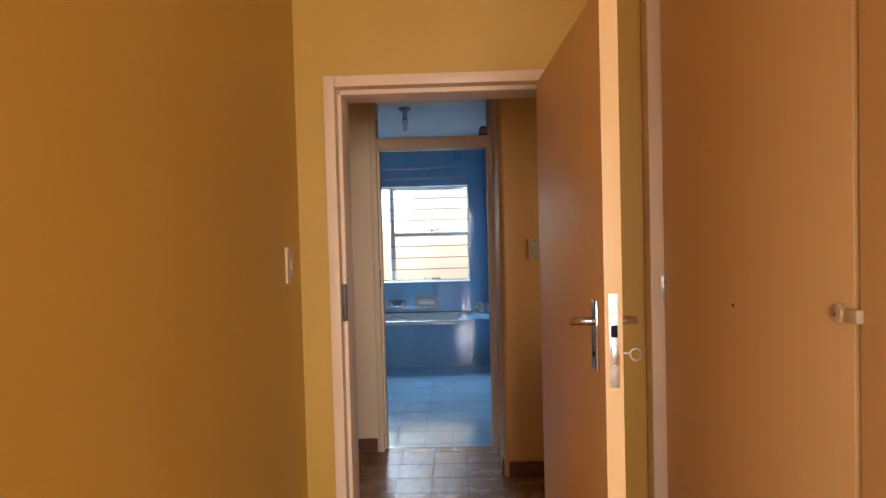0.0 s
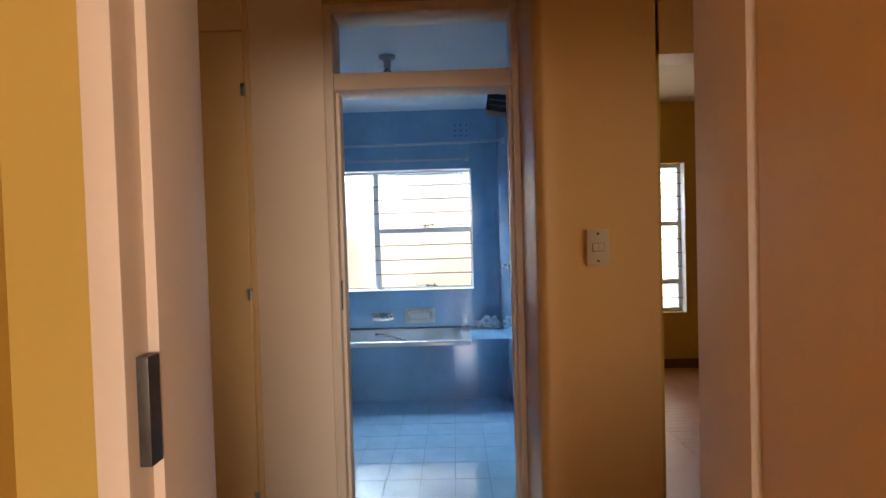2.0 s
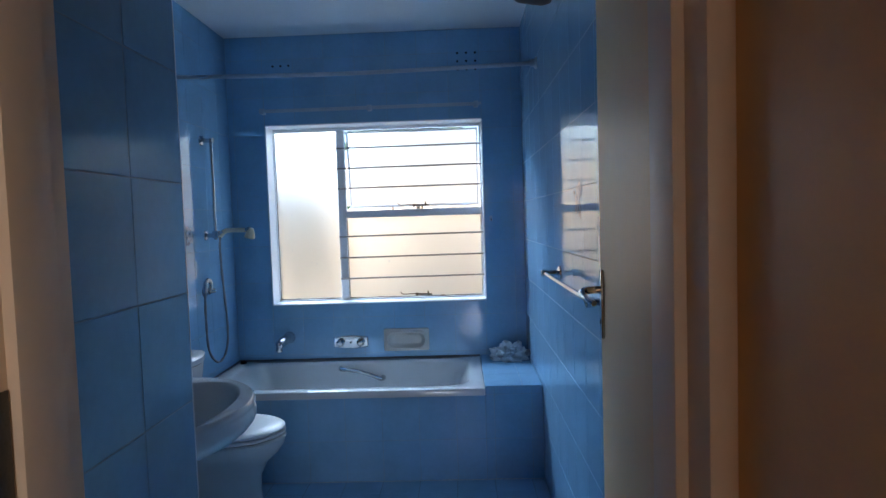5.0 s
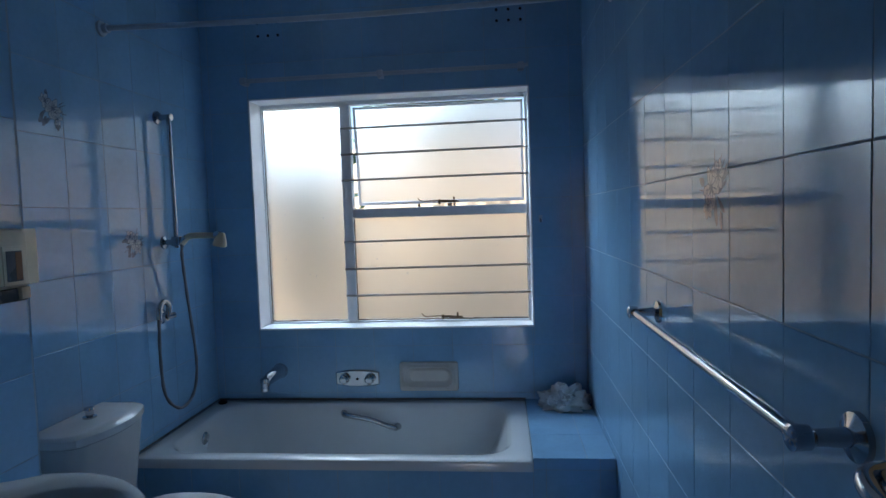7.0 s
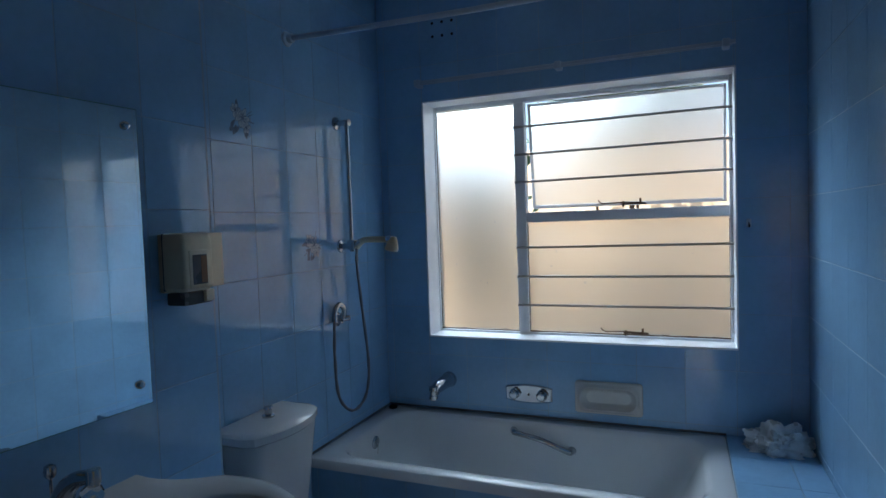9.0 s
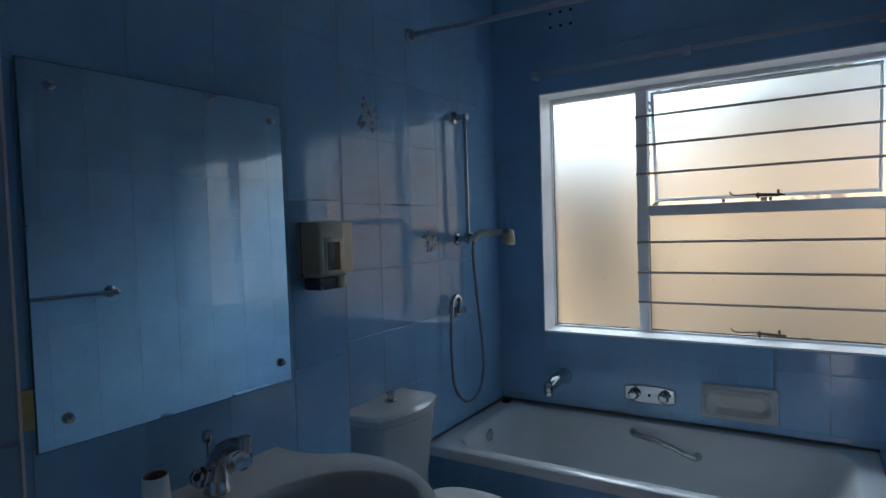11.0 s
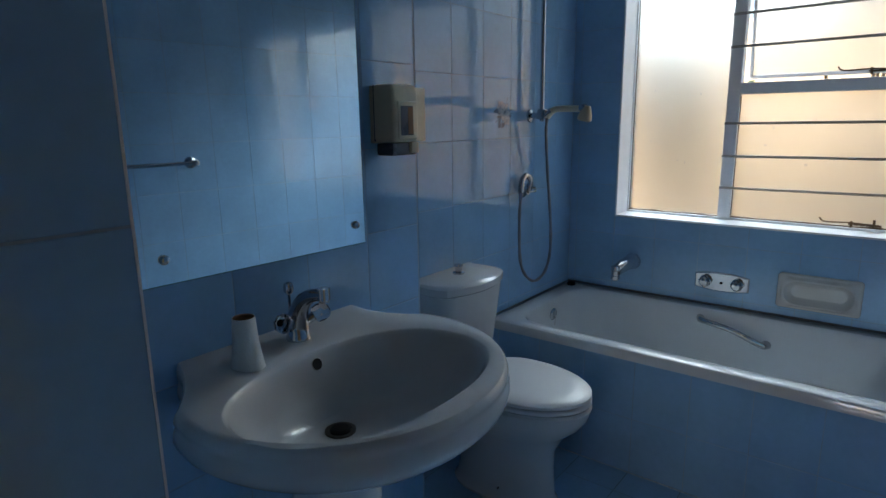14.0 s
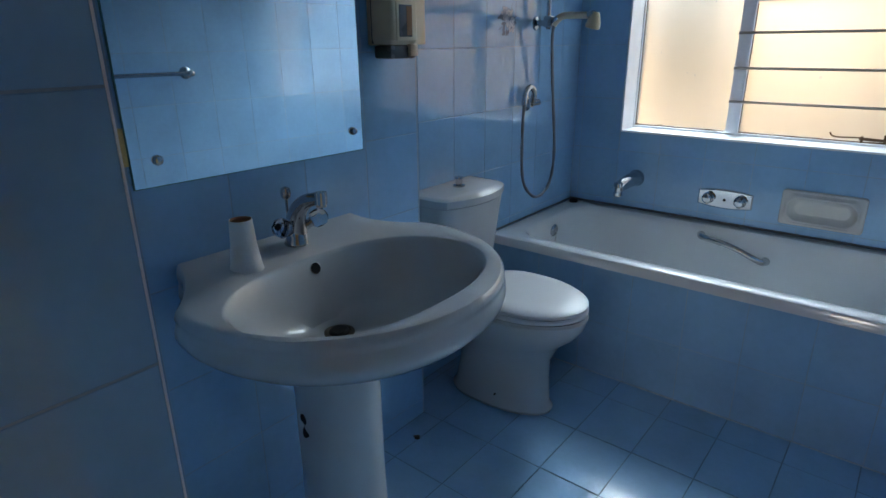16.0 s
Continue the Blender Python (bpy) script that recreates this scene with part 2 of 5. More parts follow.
def lathe(bm, profile, at=(0, 0, 0), axis=(0, 0, 1), seg=24):
    """Profile rows (radius, height) turned round an axis."""
    m = Matrix.Translation(at) @ Vector(axis).to_track_quat("Z", "Y").to_matrix().to_4x4()
    rows = [[m @ Vector((r * math.cos(a), r * math.sin(a), h)) for a in (2 * math.pi * k / seg for k in range(seg))] for r, h in profile]
    return loft(bm, rows)


def spline(pts, n=8):
    """A smooth run of points through the given ones."""
    pts = [Vector(p) for p in pts]
    out = []
    for i in range(len(pts) - 1):
        p0, p1, p2, p3 = pts[max(i - 1, 0)], pts[i], pts[i + 1], pts[min(i + 2, len(pts) - 1)]
        for k in range(n):
            t = k / n
            out.append(0.5 * (2 * p1 + (p2 - p0) * t + (2 * p0 - 5 * p1 + 4 * p2 - p3) * t * t + (3 * p1 - p0 - 3 * p2 + p3) * t ** 3))
    return out + [pts[-1]]


def rounded(x0, x1, y0, y1, r, z, seg=8):
    """A level rounded rectangle of points."""
    out = []
    for cx, cy, a0 in ((x1 - r, y1 - r, 0), (x0 + r, y1 - r, 90), (x0 + r, y0 + r, 180), (x1 - r, y0 + r, 270)):
        for k in range(seg + 1):
            a = radians(a0 + 90 * k / seg)
            out.append((cx + r * math.cos(a), cy + r * math.sin(a), z))
    return out


# ---- setting: plan ----
CEIL = 2.615
XL, XR, XS, XP = -1.475, 0.425, -1.330, -0.600     # shower wall, towel wall, basin wall, pier face
YB, YW = 3.480, 6.567                              # bathroom's door wall and window wall
YPIER, YSTEP = 4.020, 5.210
WX0, WX1, WZ0, WZ1 = -1.232, 0.170, 0.876, 2.046   # bathroom window opening
YH, DX0, DX1 = 3.330, -0.503, 0.245                # hall face of the door wall, bathroom doorway
GR = 0.0009                                         # grout bed depth below the tile face

# bathroom walls: a grout-coloured body, tiles laid on it further down
wall_bath_window = structure("wall_bath_window", boxes(
    (XL - 0.2, WX0, YW + GR, YW + 0.18, 0, CEIL), (WX1, XR + 0.24, YW + GR, YW + 0.18, 0, CEIL),
    (WX0, WX1, YW + GR, YW + 0.18, 0, WZ0), (WX0, WX1, YW + GR, YW + 0.18, WZ1, CEIL)), M_GROUT, "blue-tiled bathroom wall round a window")
wall_bath_shower = structure("wall_bath_shower", boxes((XL - 0.2, XL - GR, YSTEP - 0.3, YW + GR, 0, CEIL)), M_GROUT, "blue-tiled bathroom wall behind toilet and shower")
wall_bath_basin = structure("wall_bath_basin", boxes((XS - 0.35, XS - GR, YPIER - 0.1, YSTEP - GR, 0, CEIL)), M_GROUT, "blue-tiled wall behind the basin")
wall_bath_pier = structure("wall_bath_pier", boxes((XS - 0.35, XP - GR, YB + 0.002, YPIER - GR, 0, CEIL)), M_GROUT, "blue-tiled pier beside the bathroom door")
wall_bath_towel = structure("wall_bath_towel", boxes((XR + GR, 0.695, YH + 0.002, YW + GR, 0, CEIL)), M_GROUT, "blue-tiled bathroom wall with the towel rail")
wall_bath_door = structure("wall_bath_door", boxes(
    (-0.853, DX0 - 0.042, YH, YB, 0, CEIL), (-2.15, -0.853, 3.476, YB, 0, CEIL), (DX1 + 0.03, XR + GR, YH, YB, 0, CEIL), (DX0 - 0.05, DX1 + 0.03, YH, YB, 2.405, CEIL)), M_YELLOW, "yellow wall with the bathroom doorway")
floor_bath = structure("floor_bath", boxes((XL - 0.2, XR + 0.1, YH + 0.05, YW + 0.2, -0.2, -0.006)), M_FLOOR_GROUT, "blue-tiled bathroom floor")
ceiling_bath = structure("ceiling_bath", boxes((XL - 0.2, XR + 0.26, YH, YW + 0.18, CEIL, CEIL + 0.12)), M_CEIL, "white bathroom ceiling")

# hall, bedroom and far room
HX0, HX1 = -2.0, 3.95
floor_hall = structure("floor_hall", boxes((HX0, 1.75, 1.4, YH + 0.048, -0.2, -0.005)), M_TERRA_GROUT, "brown-tiled hall floor")
BEDY, BEDY2 = 1.520, 1.740
BX0, BX1 = -0.445, 0.402     # bedroom doorway with its frame
wall_bedroom_door = structure("wall_bedroom_door", boxes(
    (-2.15, BX0, BEDY, BEDY2, 0, CEIL), (BX1, 2.40, BEDY, BEDY2, 0, CEIL), (BX0, BX1, BEDY, BEDY2, 2.045, CEIL)), M_YELLOW, "yellow wall with the bedroom doorway")
wall_bedroom_left = structure("wall_bedroom_left", boxes((-0.80, -0.55, -4.6, -2.9, 0, CEIL), (-0.80, -0.55, -2.9, -1.7, 0, 0.85), (-0.80, -0.55, -2.9, -1.7, 2.1, CEIL), (-0.80, -0.55, -1.7, BEDY, 0, CEIL)), M_YELLOW, "plain yellow bedroom wall")
wall_bedroom_back = structure("wall_bedroom_back", boxes(
    (-0.8, 0.0, -4.8, -4.6, 0, CEIL), (0.0, 2.00, -4.8, -4.6, 0, 0.85), (0.0, 2.00, -4.8, -4.6, 2.1, CEIL), (2.00, 2.40, -4.8, -4.6, 0, CEIL)), M_YELLOW, "yellow bedroom wall with a window")
wall_bedroom_right = structure("wall_bedroom_right", boxes((2.20, 2.40, -4.6, BEDY, 0, CEIL)), M_YELLOW, "yellow bedroom wall behind the cupboards")
ceiling_bedroom = structure("ceiling_bedroom", boxes((-0.8, 2.40, -4.8, BEDY, CEIL, CEIL + 0.12)), M_CEIL_WARM, "white bedroom ceiling")
ceiling_hall = structure("ceiling_hall", boxes((HX0 - 0.15, 1.75, BEDY2, YH, CEIL, CEIL + 0.12)), M_CEIL_WARM, "white hall ceiling")
floor_bedroom = structure("floor_bedroom", boxes((-0.8, 2.40, -4.8, 1.4, -0.2, 0.0)), M_PARQUET, "brown wooden bedroom floor")
bm = bmesh.new()
loft(bm, [[(x, y, z) for x, y in [(0.275 + 0.04 * (1 - math.cos(radians(a))), 2.880 + 0.04 * (1 - math.sin(radians(a)))) for a in range(0, 91, 10)] + [(0.695, 2.880), (0.695, YH + 0.002), (0.275, YH + 0.002)]] for z in (0, CEIL)])
wall_hall_pier = structure("wall_hall_pier", bm, M_HALL, "yellow wall end with a light switch", True)
wall_hall_lintel = structure("wall_hall_lintel", boxes((0.695, 1.60, 2.880, 3.02, 2.02, CEIL)), M_HALL, "yellow lintel over an opening")
# the opening at the right end is unseen, cut for the added hall lamp
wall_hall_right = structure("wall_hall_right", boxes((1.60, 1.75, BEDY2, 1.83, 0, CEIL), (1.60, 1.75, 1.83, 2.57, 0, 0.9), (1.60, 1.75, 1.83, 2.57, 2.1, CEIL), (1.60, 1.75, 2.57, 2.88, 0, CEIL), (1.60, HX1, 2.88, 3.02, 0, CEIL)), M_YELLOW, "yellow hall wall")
wall_hall_left = structure("wall_hall_left", boxes((-2.15, HX0, BEDY2, YB, 0, CEIL)), M_YELLOW, "plain hall wall behind cupboards")
wall_far_left = structure("wall_far_left", boxes((0.695, 0.705, 2.88, 6.8, 0, CEIL)), M_YELLOW, "yellow wall of the far room")
FY = 6.78
FW = (1.20, 2.31, 0.56, 2.06)
wall_far_window = structure("wall_far_window", boxes(
    (0.67, FW[0], FY, FY + 0.22, 0, CEIL + 0.1), (FW[1], HX1 + 0.2, FY, FY + 0.22, 0, CEIL + 0.1), (FW[0], FW[1], FY, FY + 0.22, 0, FW[2]), (FW[0], FW[1], FY, FY + 0.22, FW[3], CEIL + 0.1)), M_YELLOW, "yellow far wall with a window")
wall_far_right = structure("wall_far_right", boxes((HX1, HX1 + 0.2, 2.88, FY, 0, CEIL + 0.1)), M_YELLOW, "yellow wall of the far room")
ceiling_far = structure("ceiling_far", boxes((0.697, HX1, 3.02, FY, CEIL + 0.05, CEIL + 0.15)), M_CEIL_WARM, "white ceiling of the far room")
floor_far = structure("floor_far", boxes((0.697, HX1, 2.88 + 0.45, FY, -0.2, -0.006), (1.75, HX1, 2.88, 3.33, -0.2, -0.006)), M_PARQUET, "orange parquet floor")
# unseen slab, added to block sun and sky above the ceilings
roof_sun_block = structure("roof", boxes((-2.4, 4.4, -5.1, 7.25, CEIL + 0.2, CEIL + 0.32)), M_ROOF, "unseen flat roof added to keep sun out of the rooms")
ground = structure("ground", boxes((-60, 60, -60, 60, -0.5, -0.25)), M_EARTH, "dry garden ground")

# skirtings
for nm, rows in (("skirting_hall_pier", (0.300, 0.695, 2.866, 2.881)), ("skirting_hall_pier_side", (0.262, 0.276, 2.905, 3.318)), ("skirting_hall_wall", (-0.850, -0.546, 3.304, 3.3175)),
                 ("skirting_far_wall", (0.705, HX1, FY - 0.016, FY))):
    bm = bmesh.new()
    box(bm, *rows, 0, 0.095, bevel=0.004)
    structure(nm, bm, M_WOOD, "dark brown wooden skirting board")
bm = bmesh.new()
box(bm, HX1 - 0.016, HX1, 3.02, FY - 0.016, 0, 0.095, bevel=0.004)
structure("skirting_far_side", bm, M_WOOD, "dark brown wooden skirting board")

# ---- doors and frames ----
def door_frame(name, x0, x1, y0, y1, head, top, transom=None, label=""):
    """A pressed frame with a rebate; x0 and x1 are the clear opening, head its height, top the frame's outer height."""
    bm = bmesh.new()
    f = 0.040
    for a, b, r0, r1 in ((x0 - f, x0, x0 - f, x0 + 0.014), (x1, x1 + f, x1 - 0.014, x1 + f)):
        box(bm, a, b, y0, y1, 0, top, bevel=0.005)
        box(bm, r0, r1, y0 + 0.055, y1 - 0.045, 0, head + 0.005, bevel=0.003)
    box(bm, x0 + 0.001, x1 - 0.001, y0, y1, top - f, top, bevel=0.005)
    if transom:
        box(bm, x0 + 0.001, x1 - 0.001, y0 + 0.006, y1 - 0.006, head, transom, bevel=0.005)
    else:
        box(bm, x0 + 0.001, x1 - 0.001, y0 + 0.055, y1 - 0.045, head - 0.012, top - f + 0.002, bevel=0.003)
    return structure(name, bm, M_FRAME, label, True)


frame_bath = door_frame("door_frame_bath", DX0, DX1 + 0.002, YH - 0.014, YB + 0.012, 2.040, 2.400, 2.112, "cream-painted bathroom door frame with a fanlight")
pane = part("pane", boxes((DX0, DX1, 3.395, 3.399, 2.112, 2.362)), M_CLEAR, frame_bath, "clear glass fanlight")
pane.visible_shadow = False
part("strike_plate", boxes((DX0 + 0.0001, DX0 + 0.003, 3.340, 3.368, 1.11, 1.235), bevel=0.001), M_STRIKE, frame_bath, "dull metal strike plate")
frame_bed = door_frame("door_frame_bedroom", -0.404, 0.361, BEDY - 0.014, BEDY2 + 0.012, 2.000, 2.045, None, "cream-painted bedroom door frame")
bm = bmesh.new()
box(bm, -0.4035, -0.388, 1.528, 1.556, 1.155, 1.29, bevel=0.002)
part("strike_plate", bm, M_STRIKE, frame_bed, "worn dark strike plate")


def lever_set(parent, x, y, z, side, point, reach=0.112):
    """A lever handle on a long plate, on the face at x; side is the way out of the face, point the way of the lever along y."""
    bm = bmesh.new()
    box(bm, x, x + side * 0.008, y - 0.019, y + 0.019, z - 0.112, z + 0.048, bevel=0.003)
    plate = part("handle_plate", bm, M_CHROME, parent, "chrome handle plate")
    bm = bmesh.new()
    pts = spline([(x, y, z), (x + side * 0.030, y, z), (x + side * 0.047, y + point * 0.010, z - 0.002), (x + side * 0.050, y + point * 0.35 * reach, z - 0.006), (x + side * 0.042, y + point * 0.75 * reach, z - 0.11 * reach), (x + side * 0.030, y + point * reach, z - 0.16 * reach)], 6)
    tube(bm, pts, lambda t: 0.0105 - 0.004 * t, 12)
    part("handle", bm, M_CHROME, plate, "curved chrome lever handle")
    # black stub draws the shade inside the keyhole
    bm = bmesh.new()
    rod(bm, (x + side * 0.006, y, z - 0.075), (x + side * 0.010, y, z - 0.075), 0.006, 12)
    part("keyhole", bm, M_BLACK, plate)
    return plate


def door_leaf(name, width, height, at, turn, label):
    """A flush door leaf hinged at its origin, lying along +y, its visible face at x = 0, 40 mm thick to +x."""
    bm = bmesh.new()
    box(bm, 0, 0.04, 0.003, width, 0.006, height, bevel=0.002)
    leaf = linked(name, bm, M_CREAM)
    leaf.matrix_world = pose(*at, 0, 0, turn)
    tagged(leaf, label, "door", "", "structure")
    bm = bmesh.new()
    box(bm, 0.009, 0.031, width - 0.001, width + 0.0022, 1.125, 1.33, bevel=0.001)
    lock = part("lock_plate", bm, M_DULL, leaf, "nickel lock forend")
    # the upper black block draws the shaded latch hole, the lower one is the bolt
    for z0, z1, m in ((1.235, 1.262, M_BLACK), (1.185, 1.215, M_DULL)):
        bm = bmesh.new()
        box(bm, 0.013, 0.027, width + 0.0005, width + 0.006, z0, z1, bevel=0.002)
        part("bolt_and_dark_hole", bm, m, lock)
    for z in (1.142, 1.175, 1.285, 1.315):
        bm = bmesh.new()
        lathe(bm, [(0.0042, 0), (0.0042, 0.0012), (0.003, 0.002)], (0.02, width + 0.0018, z), (0, 1, 0), 10)
        part("screw", bm, M_DULL, lock)
    return leaf


door_1 = door_leaf("door_1", 0.735, 2.028, (0.243, 3.462, 0), -8.3, "open cream gloss-painted bathroom door with chrome lever")
lever_set(door_1, 0.0, 0.660, 1.232, -1, -1, 0.105)
lever_set(door_1, 0.04, 0.660, 1.232, 1, -1)
# the bedroom leaf lies along -y from its hinge
door_2 = door_leaf("door_2", 0.82, 1.990, (0.357, 1.478, 0), 181.5, "open cream bedroom door with a lever handle and key")
lever_set(door_2, 0.0, 0.757, 1.262, -1, -1, 0.048)
lever_set(door_2, 0.04, 0.757, 1.262, 1, -1, 0.075)
bm = bmesh.new()
rod(bm, (-0.008, 0.757, 1.187), (-0.034, 0.757, 1.187), 0.0028, 10)
tube(bm, [(-0.034 - 0.012 + 0.012 * math.cos(a), 0.757, 1.183 + 0.013 * math.sin(a)) for a in (2 * math.pi * k / 20 for k in range(21))], 0.0026, 8)
part("key", bm, M_DULL, door_2, "metal key in the lock")

# ---- built-in cupboards ----
def cupboard_knob(parent, x, y, z, side, name="knob"):
    bm = bmesh.new()
    lathe(bm, [(0.013, 0), (0.013, 0.004), (0.019, 0.006), (0.020, 0.011), (0.016, 0.016), (0.008, 0.017)], (x, y, z), (side, 0, 0), 24)
    k = part(name, bm, M_SWITCH, parent, "round white plastic knob")
    bm = bmesh.new()
    rod(bm, (x + side * 0.0155, y, z), (x + side * 0.0185, y, z), 0.005, 14)
    part("screw", bm, M_DULL, k)
    bm = bmesh.new()
    box(bm, x, x + side * 0.014, y - 0.055, y - 0.02, z - 0.013, z + 0.013, bevel=0.003)
    part("latch_tongue", bm, M_SWITCH, k)


cup = thing("built_in_cupboard", (0.74, -0.4, 0), "built-in cream-painted bedroom cupboard with flush doors", "cupboard")
part("carcass", boxes((0.024, 1.458, -0.17, 1.915, 0.0, CEIL - 0.001)), M_CREAM, cup)
part("stile", boxes((-0.045, 0.022, 1.845, 1.912, 0, CEIL - 0.002), bevel=0.003), M_FRAME, cup, "cream-white frame stile")
for y0, y1 in ((0.862, 1.842), (-0.14, 0.846)):
    bm = bmesh.new()
    box(bm, 0.0, 0.021, y0, y1, 0.08, 2.58, bevel=0.003)
    d = part("cupboard_door", bm, M_CREAM, cup, "flush cream cupboard door")
    if y0 > 0.5:
        cupboard_knob(d, 0.0, y0 + 0.028, 1.302, -1)
        # black disc coloured as a shaded screw hole, nothing is cut
        bm = bmesh.new()
        rod(bm, (-0.0006, 1.332, 1.262), (0.002, 1.332, 1.262), 0.005, 12)
        part("screw_hole", bm, M_BLACK, d)
        bm = bmesh.new()
        box(bm, -0.006, 0.0, y1 - 0.004, y1 + 0.014, 1.22, 1.30, bevel=0.002)
        for z in (1.228, 1.26, 1.292):
            rod(bm, (-0.010, y1 + 0.003, z - 0.012), (-0.010, y1 + 0.003, z + 0.012), 0.006, 10)
        part("hinge", bm, M_DULL, d, "steel butt hinge")

CUPY = 3.300                                       # face of the hall cupboard, beside the bathroom door
hall_cup = thing("built_in_cupboard", (-1.40, CUPY, 0), "built-in cream hall cupboard with tall flush doors", "cupboard")
part("carcass", boxes((-0.598, 0.522, 0.024, 0.175, 0, CEIL - 0.001)), M_CREAM, hall_cup)
part("stile", boxes((0.524, 0.545, 0.012, 0.175, 0.0, CEIL - 0.001), bevel=0.002), M_CREAM, hall_cup, "recessed stile")
part("top_rail", boxes((-0.598, 0.522, 0.002, 0.022, 2.293 + 0.008, CEIL - 0.002), bevel=0.002), M_CREAM, hall_cup)
part("plinth", boxes((-0.598, 0.522, 0.010, 0.022, 0.0, 0.085), bevel=0.002), M_WOOD, hall_cup, "dark brown plinth")
for x0, x1 in ((-0.240, 0.147), (0.153, 0.522)):
    d = part("cupboard_door", boxes((x0, x1, 0.0, 0.022, 0.09, 2.293), bevel=0.003), M_CREAM, hall_cup, "flush cream cupboard door")
    if x0 > 0:
        bm = bmesh.new()
        lathe(bm, [(0.012, 0.0), (0.012, 0.006), (0.023, 0.009), (0.027, 0.014), (0.027, 0.021), (0.023, 0.026), (0.012, 0.027), (0.009, 0.021)], (x0 + 0.026, 0, 1.192), (0, -1, 0), 28)
        k = part("knob", bm, M_SWITCH, d, "round white plastic knob")
        part("screw", rod(bmesh.new(), (x0 + 0.026, -0.018, 1.192), (x0 + 0.026, -0.0235, 1.192), 0.006, 14), M_RUST, k, "rusty screw")
        for z in (0.32, 1.192, 2.05):
            bm = boxes((x1 - 0.012, x1 + 0.010, -0.004, 0.0, z - 0.026, z + 0.026), bevel=0.001)
            for dz in (-0.018, 0.0, 0.018):
                rod(bm, (x1 + 0.004, -0.007, z + dz - 0.007), (x1 + 0.004, -0.007, z + dz + 0.007), 0.005, 10)
            part("hinge", bm, M_DULL, d, "steel butt hinge")
hall_panel = structure("wall_hall_panel", boxes((-0.853, DX0 - 0.0405, YH - 0.012, YH - 0.001, 0.0, CEIL - 0.001)), M_PANEL_LIT, "cream-painted wall beside the bathroom door")


def light_switch(at, n, label, gangs=1):
    """A switch plate; n is the way out of the wall."""
    s = thing("light_switch", at, label, "light switch")
    turn = Vector(n).to_track_quat("Y", "Z").to_matrix().to_4x4()

    def add(name, bm, m, parent, lab=""):
        bm.transform(turn)
        return part(name, bm, m, parent, lab)
    plate = add("plate", boxes((-0.039, 0.039, 0, 0.009, -0.061, 0.061), bevel=0.003), M_SWITCH, s)
    w, h = (0.021, 0.0145) if gangs > 1 else (0.013, 0.020)
    # brown plate colours in the shade of the gap round the rockers
    add("rocker_gap_plate", boxes((-w, w, 0.009, 0.0105, -h, h), bevel=0.0005), M_CARDBOARD, plate, "brown plate coloured as the shaded gap round the rocker")
    step = 2 * (w - 0.0015) / gangs
    for k in range(gangs):
        x0 = -w + 0.0015 + k * step
        bm = boxes((x0 + 0.0006, x0 + step - 0.0006, 0.0, 0.006, -h + 0.0018, h - 0.0018), bevel=0.001)
        bm.transform(pose(0, 0.0075, 0, 4, 0, 0))
        add("rocker", bm, M_SWITCH, s, "off-white rocker")
    for z in (-0.047, 0.047):
        bm = bmesh.new()
        lathe(bm, [(0.0045, 0), (0.0045, 0.0012), (0.003, 0.002)], (0, 0.0088, z), (0, 1, 0), 12)
        add("screw", bm, M_RUST, s)
    return s


light_switch((0.483, 2.880, 1.364), (0, -1, 0), "off-white two-gang light switch on a yellow wall end", 2)
light_switch((-0.550, 1.365, 1.376), (1, 0, 0), "off-white light switch beside the bedroom door")

# ---- bathroom window ----
win = structure("window_1", boxes(
    (WX0, WX0 + 0.009, 6.70, 6.745, WZ0, WZ1), (WX1 - 0.017, WX1, 6.70, 6.745, WZ0, WZ1),
    (WX0 + 0.009, WX1 - 0.017, 6.70, 6.745, WZ1 - 0.024, WZ1), (WX0 + 0.009, WX1 - 0.017, 6.70, 6.745, WZ0, WZ0 + 0.014),
    (-0.802, -0.750, 6.695, 6.748, WZ0 + 0.014, WZ1 - 0.024), (-0.750, WX1 - 0.017, 6.695, 6.748, 1.434, 1.482), bevel=0.004), M_WINDOW, "white-painted steel window with frosted panes", True)
rnd = random.Random(14)
for x0, x1, z0, z1 in ((WX0 + 0.008, -0.801, WZ0 + 0.013, WZ1 - 0.023), (-0.751, WX1 - 0.016, WZ0 + 0.013, 1.435)):
    p = part("pane", boxes((x0, x1, 6.722, 6.727, z0, z1)), M_FROST, win, "frosted glass pane")
    p.visible_shadow = False
    bm = bmesh.new()
    x = x0 + 0.002
    while x < x1 - 0.03:                                     # cracked, grimy putty along the bottom
        step = rnd.uniform(0.012, 0.05)
        box(bm, x, min(x + step, x1 - 0.002), 6.7115, 6.7215, z0 + 0.0005, z0 + rnd.uniform(0.004, 0.009))
        x += step + (rnd.uniform(0.0, 0.01) if rnd.random() < 0.4 else 0.0)
    box(bm, x0 + 0.001, x1 - 0.001, 6.7125, 6.7213, z0 + 0.0008, z0 + 0.0050)
    box(bm, x0 + 0.0005, x0 + 0.003, 6.7145, 6.7215, z0 + 0.010, z1 - 0.010)
    box(bm, x1 - 0.003, x1 - 0.0005, 6.7145, 6.7215, z0 + 0.010, z1 - 0.010)
    part("putty", bm, M_RUST, win, "grimy cracked putty")
    bm = bmesh.new()
    for k in range(5):                                       # paint specks left on the glass
        cx, cz = rnd.uniform(x0 + 0.06, x1 - 0.06), rnd.uniform(z0 + 0.06, z1 - 0.1)
        box(bm, cx, cx + rnd.uniform(0.004, 0.012), 6.7205, 6.7216, cz, cz + rnd.uniform(0.003, 0.012))
    part("paint_specks", bm, M_WINDOW, win, "specks of white paint")
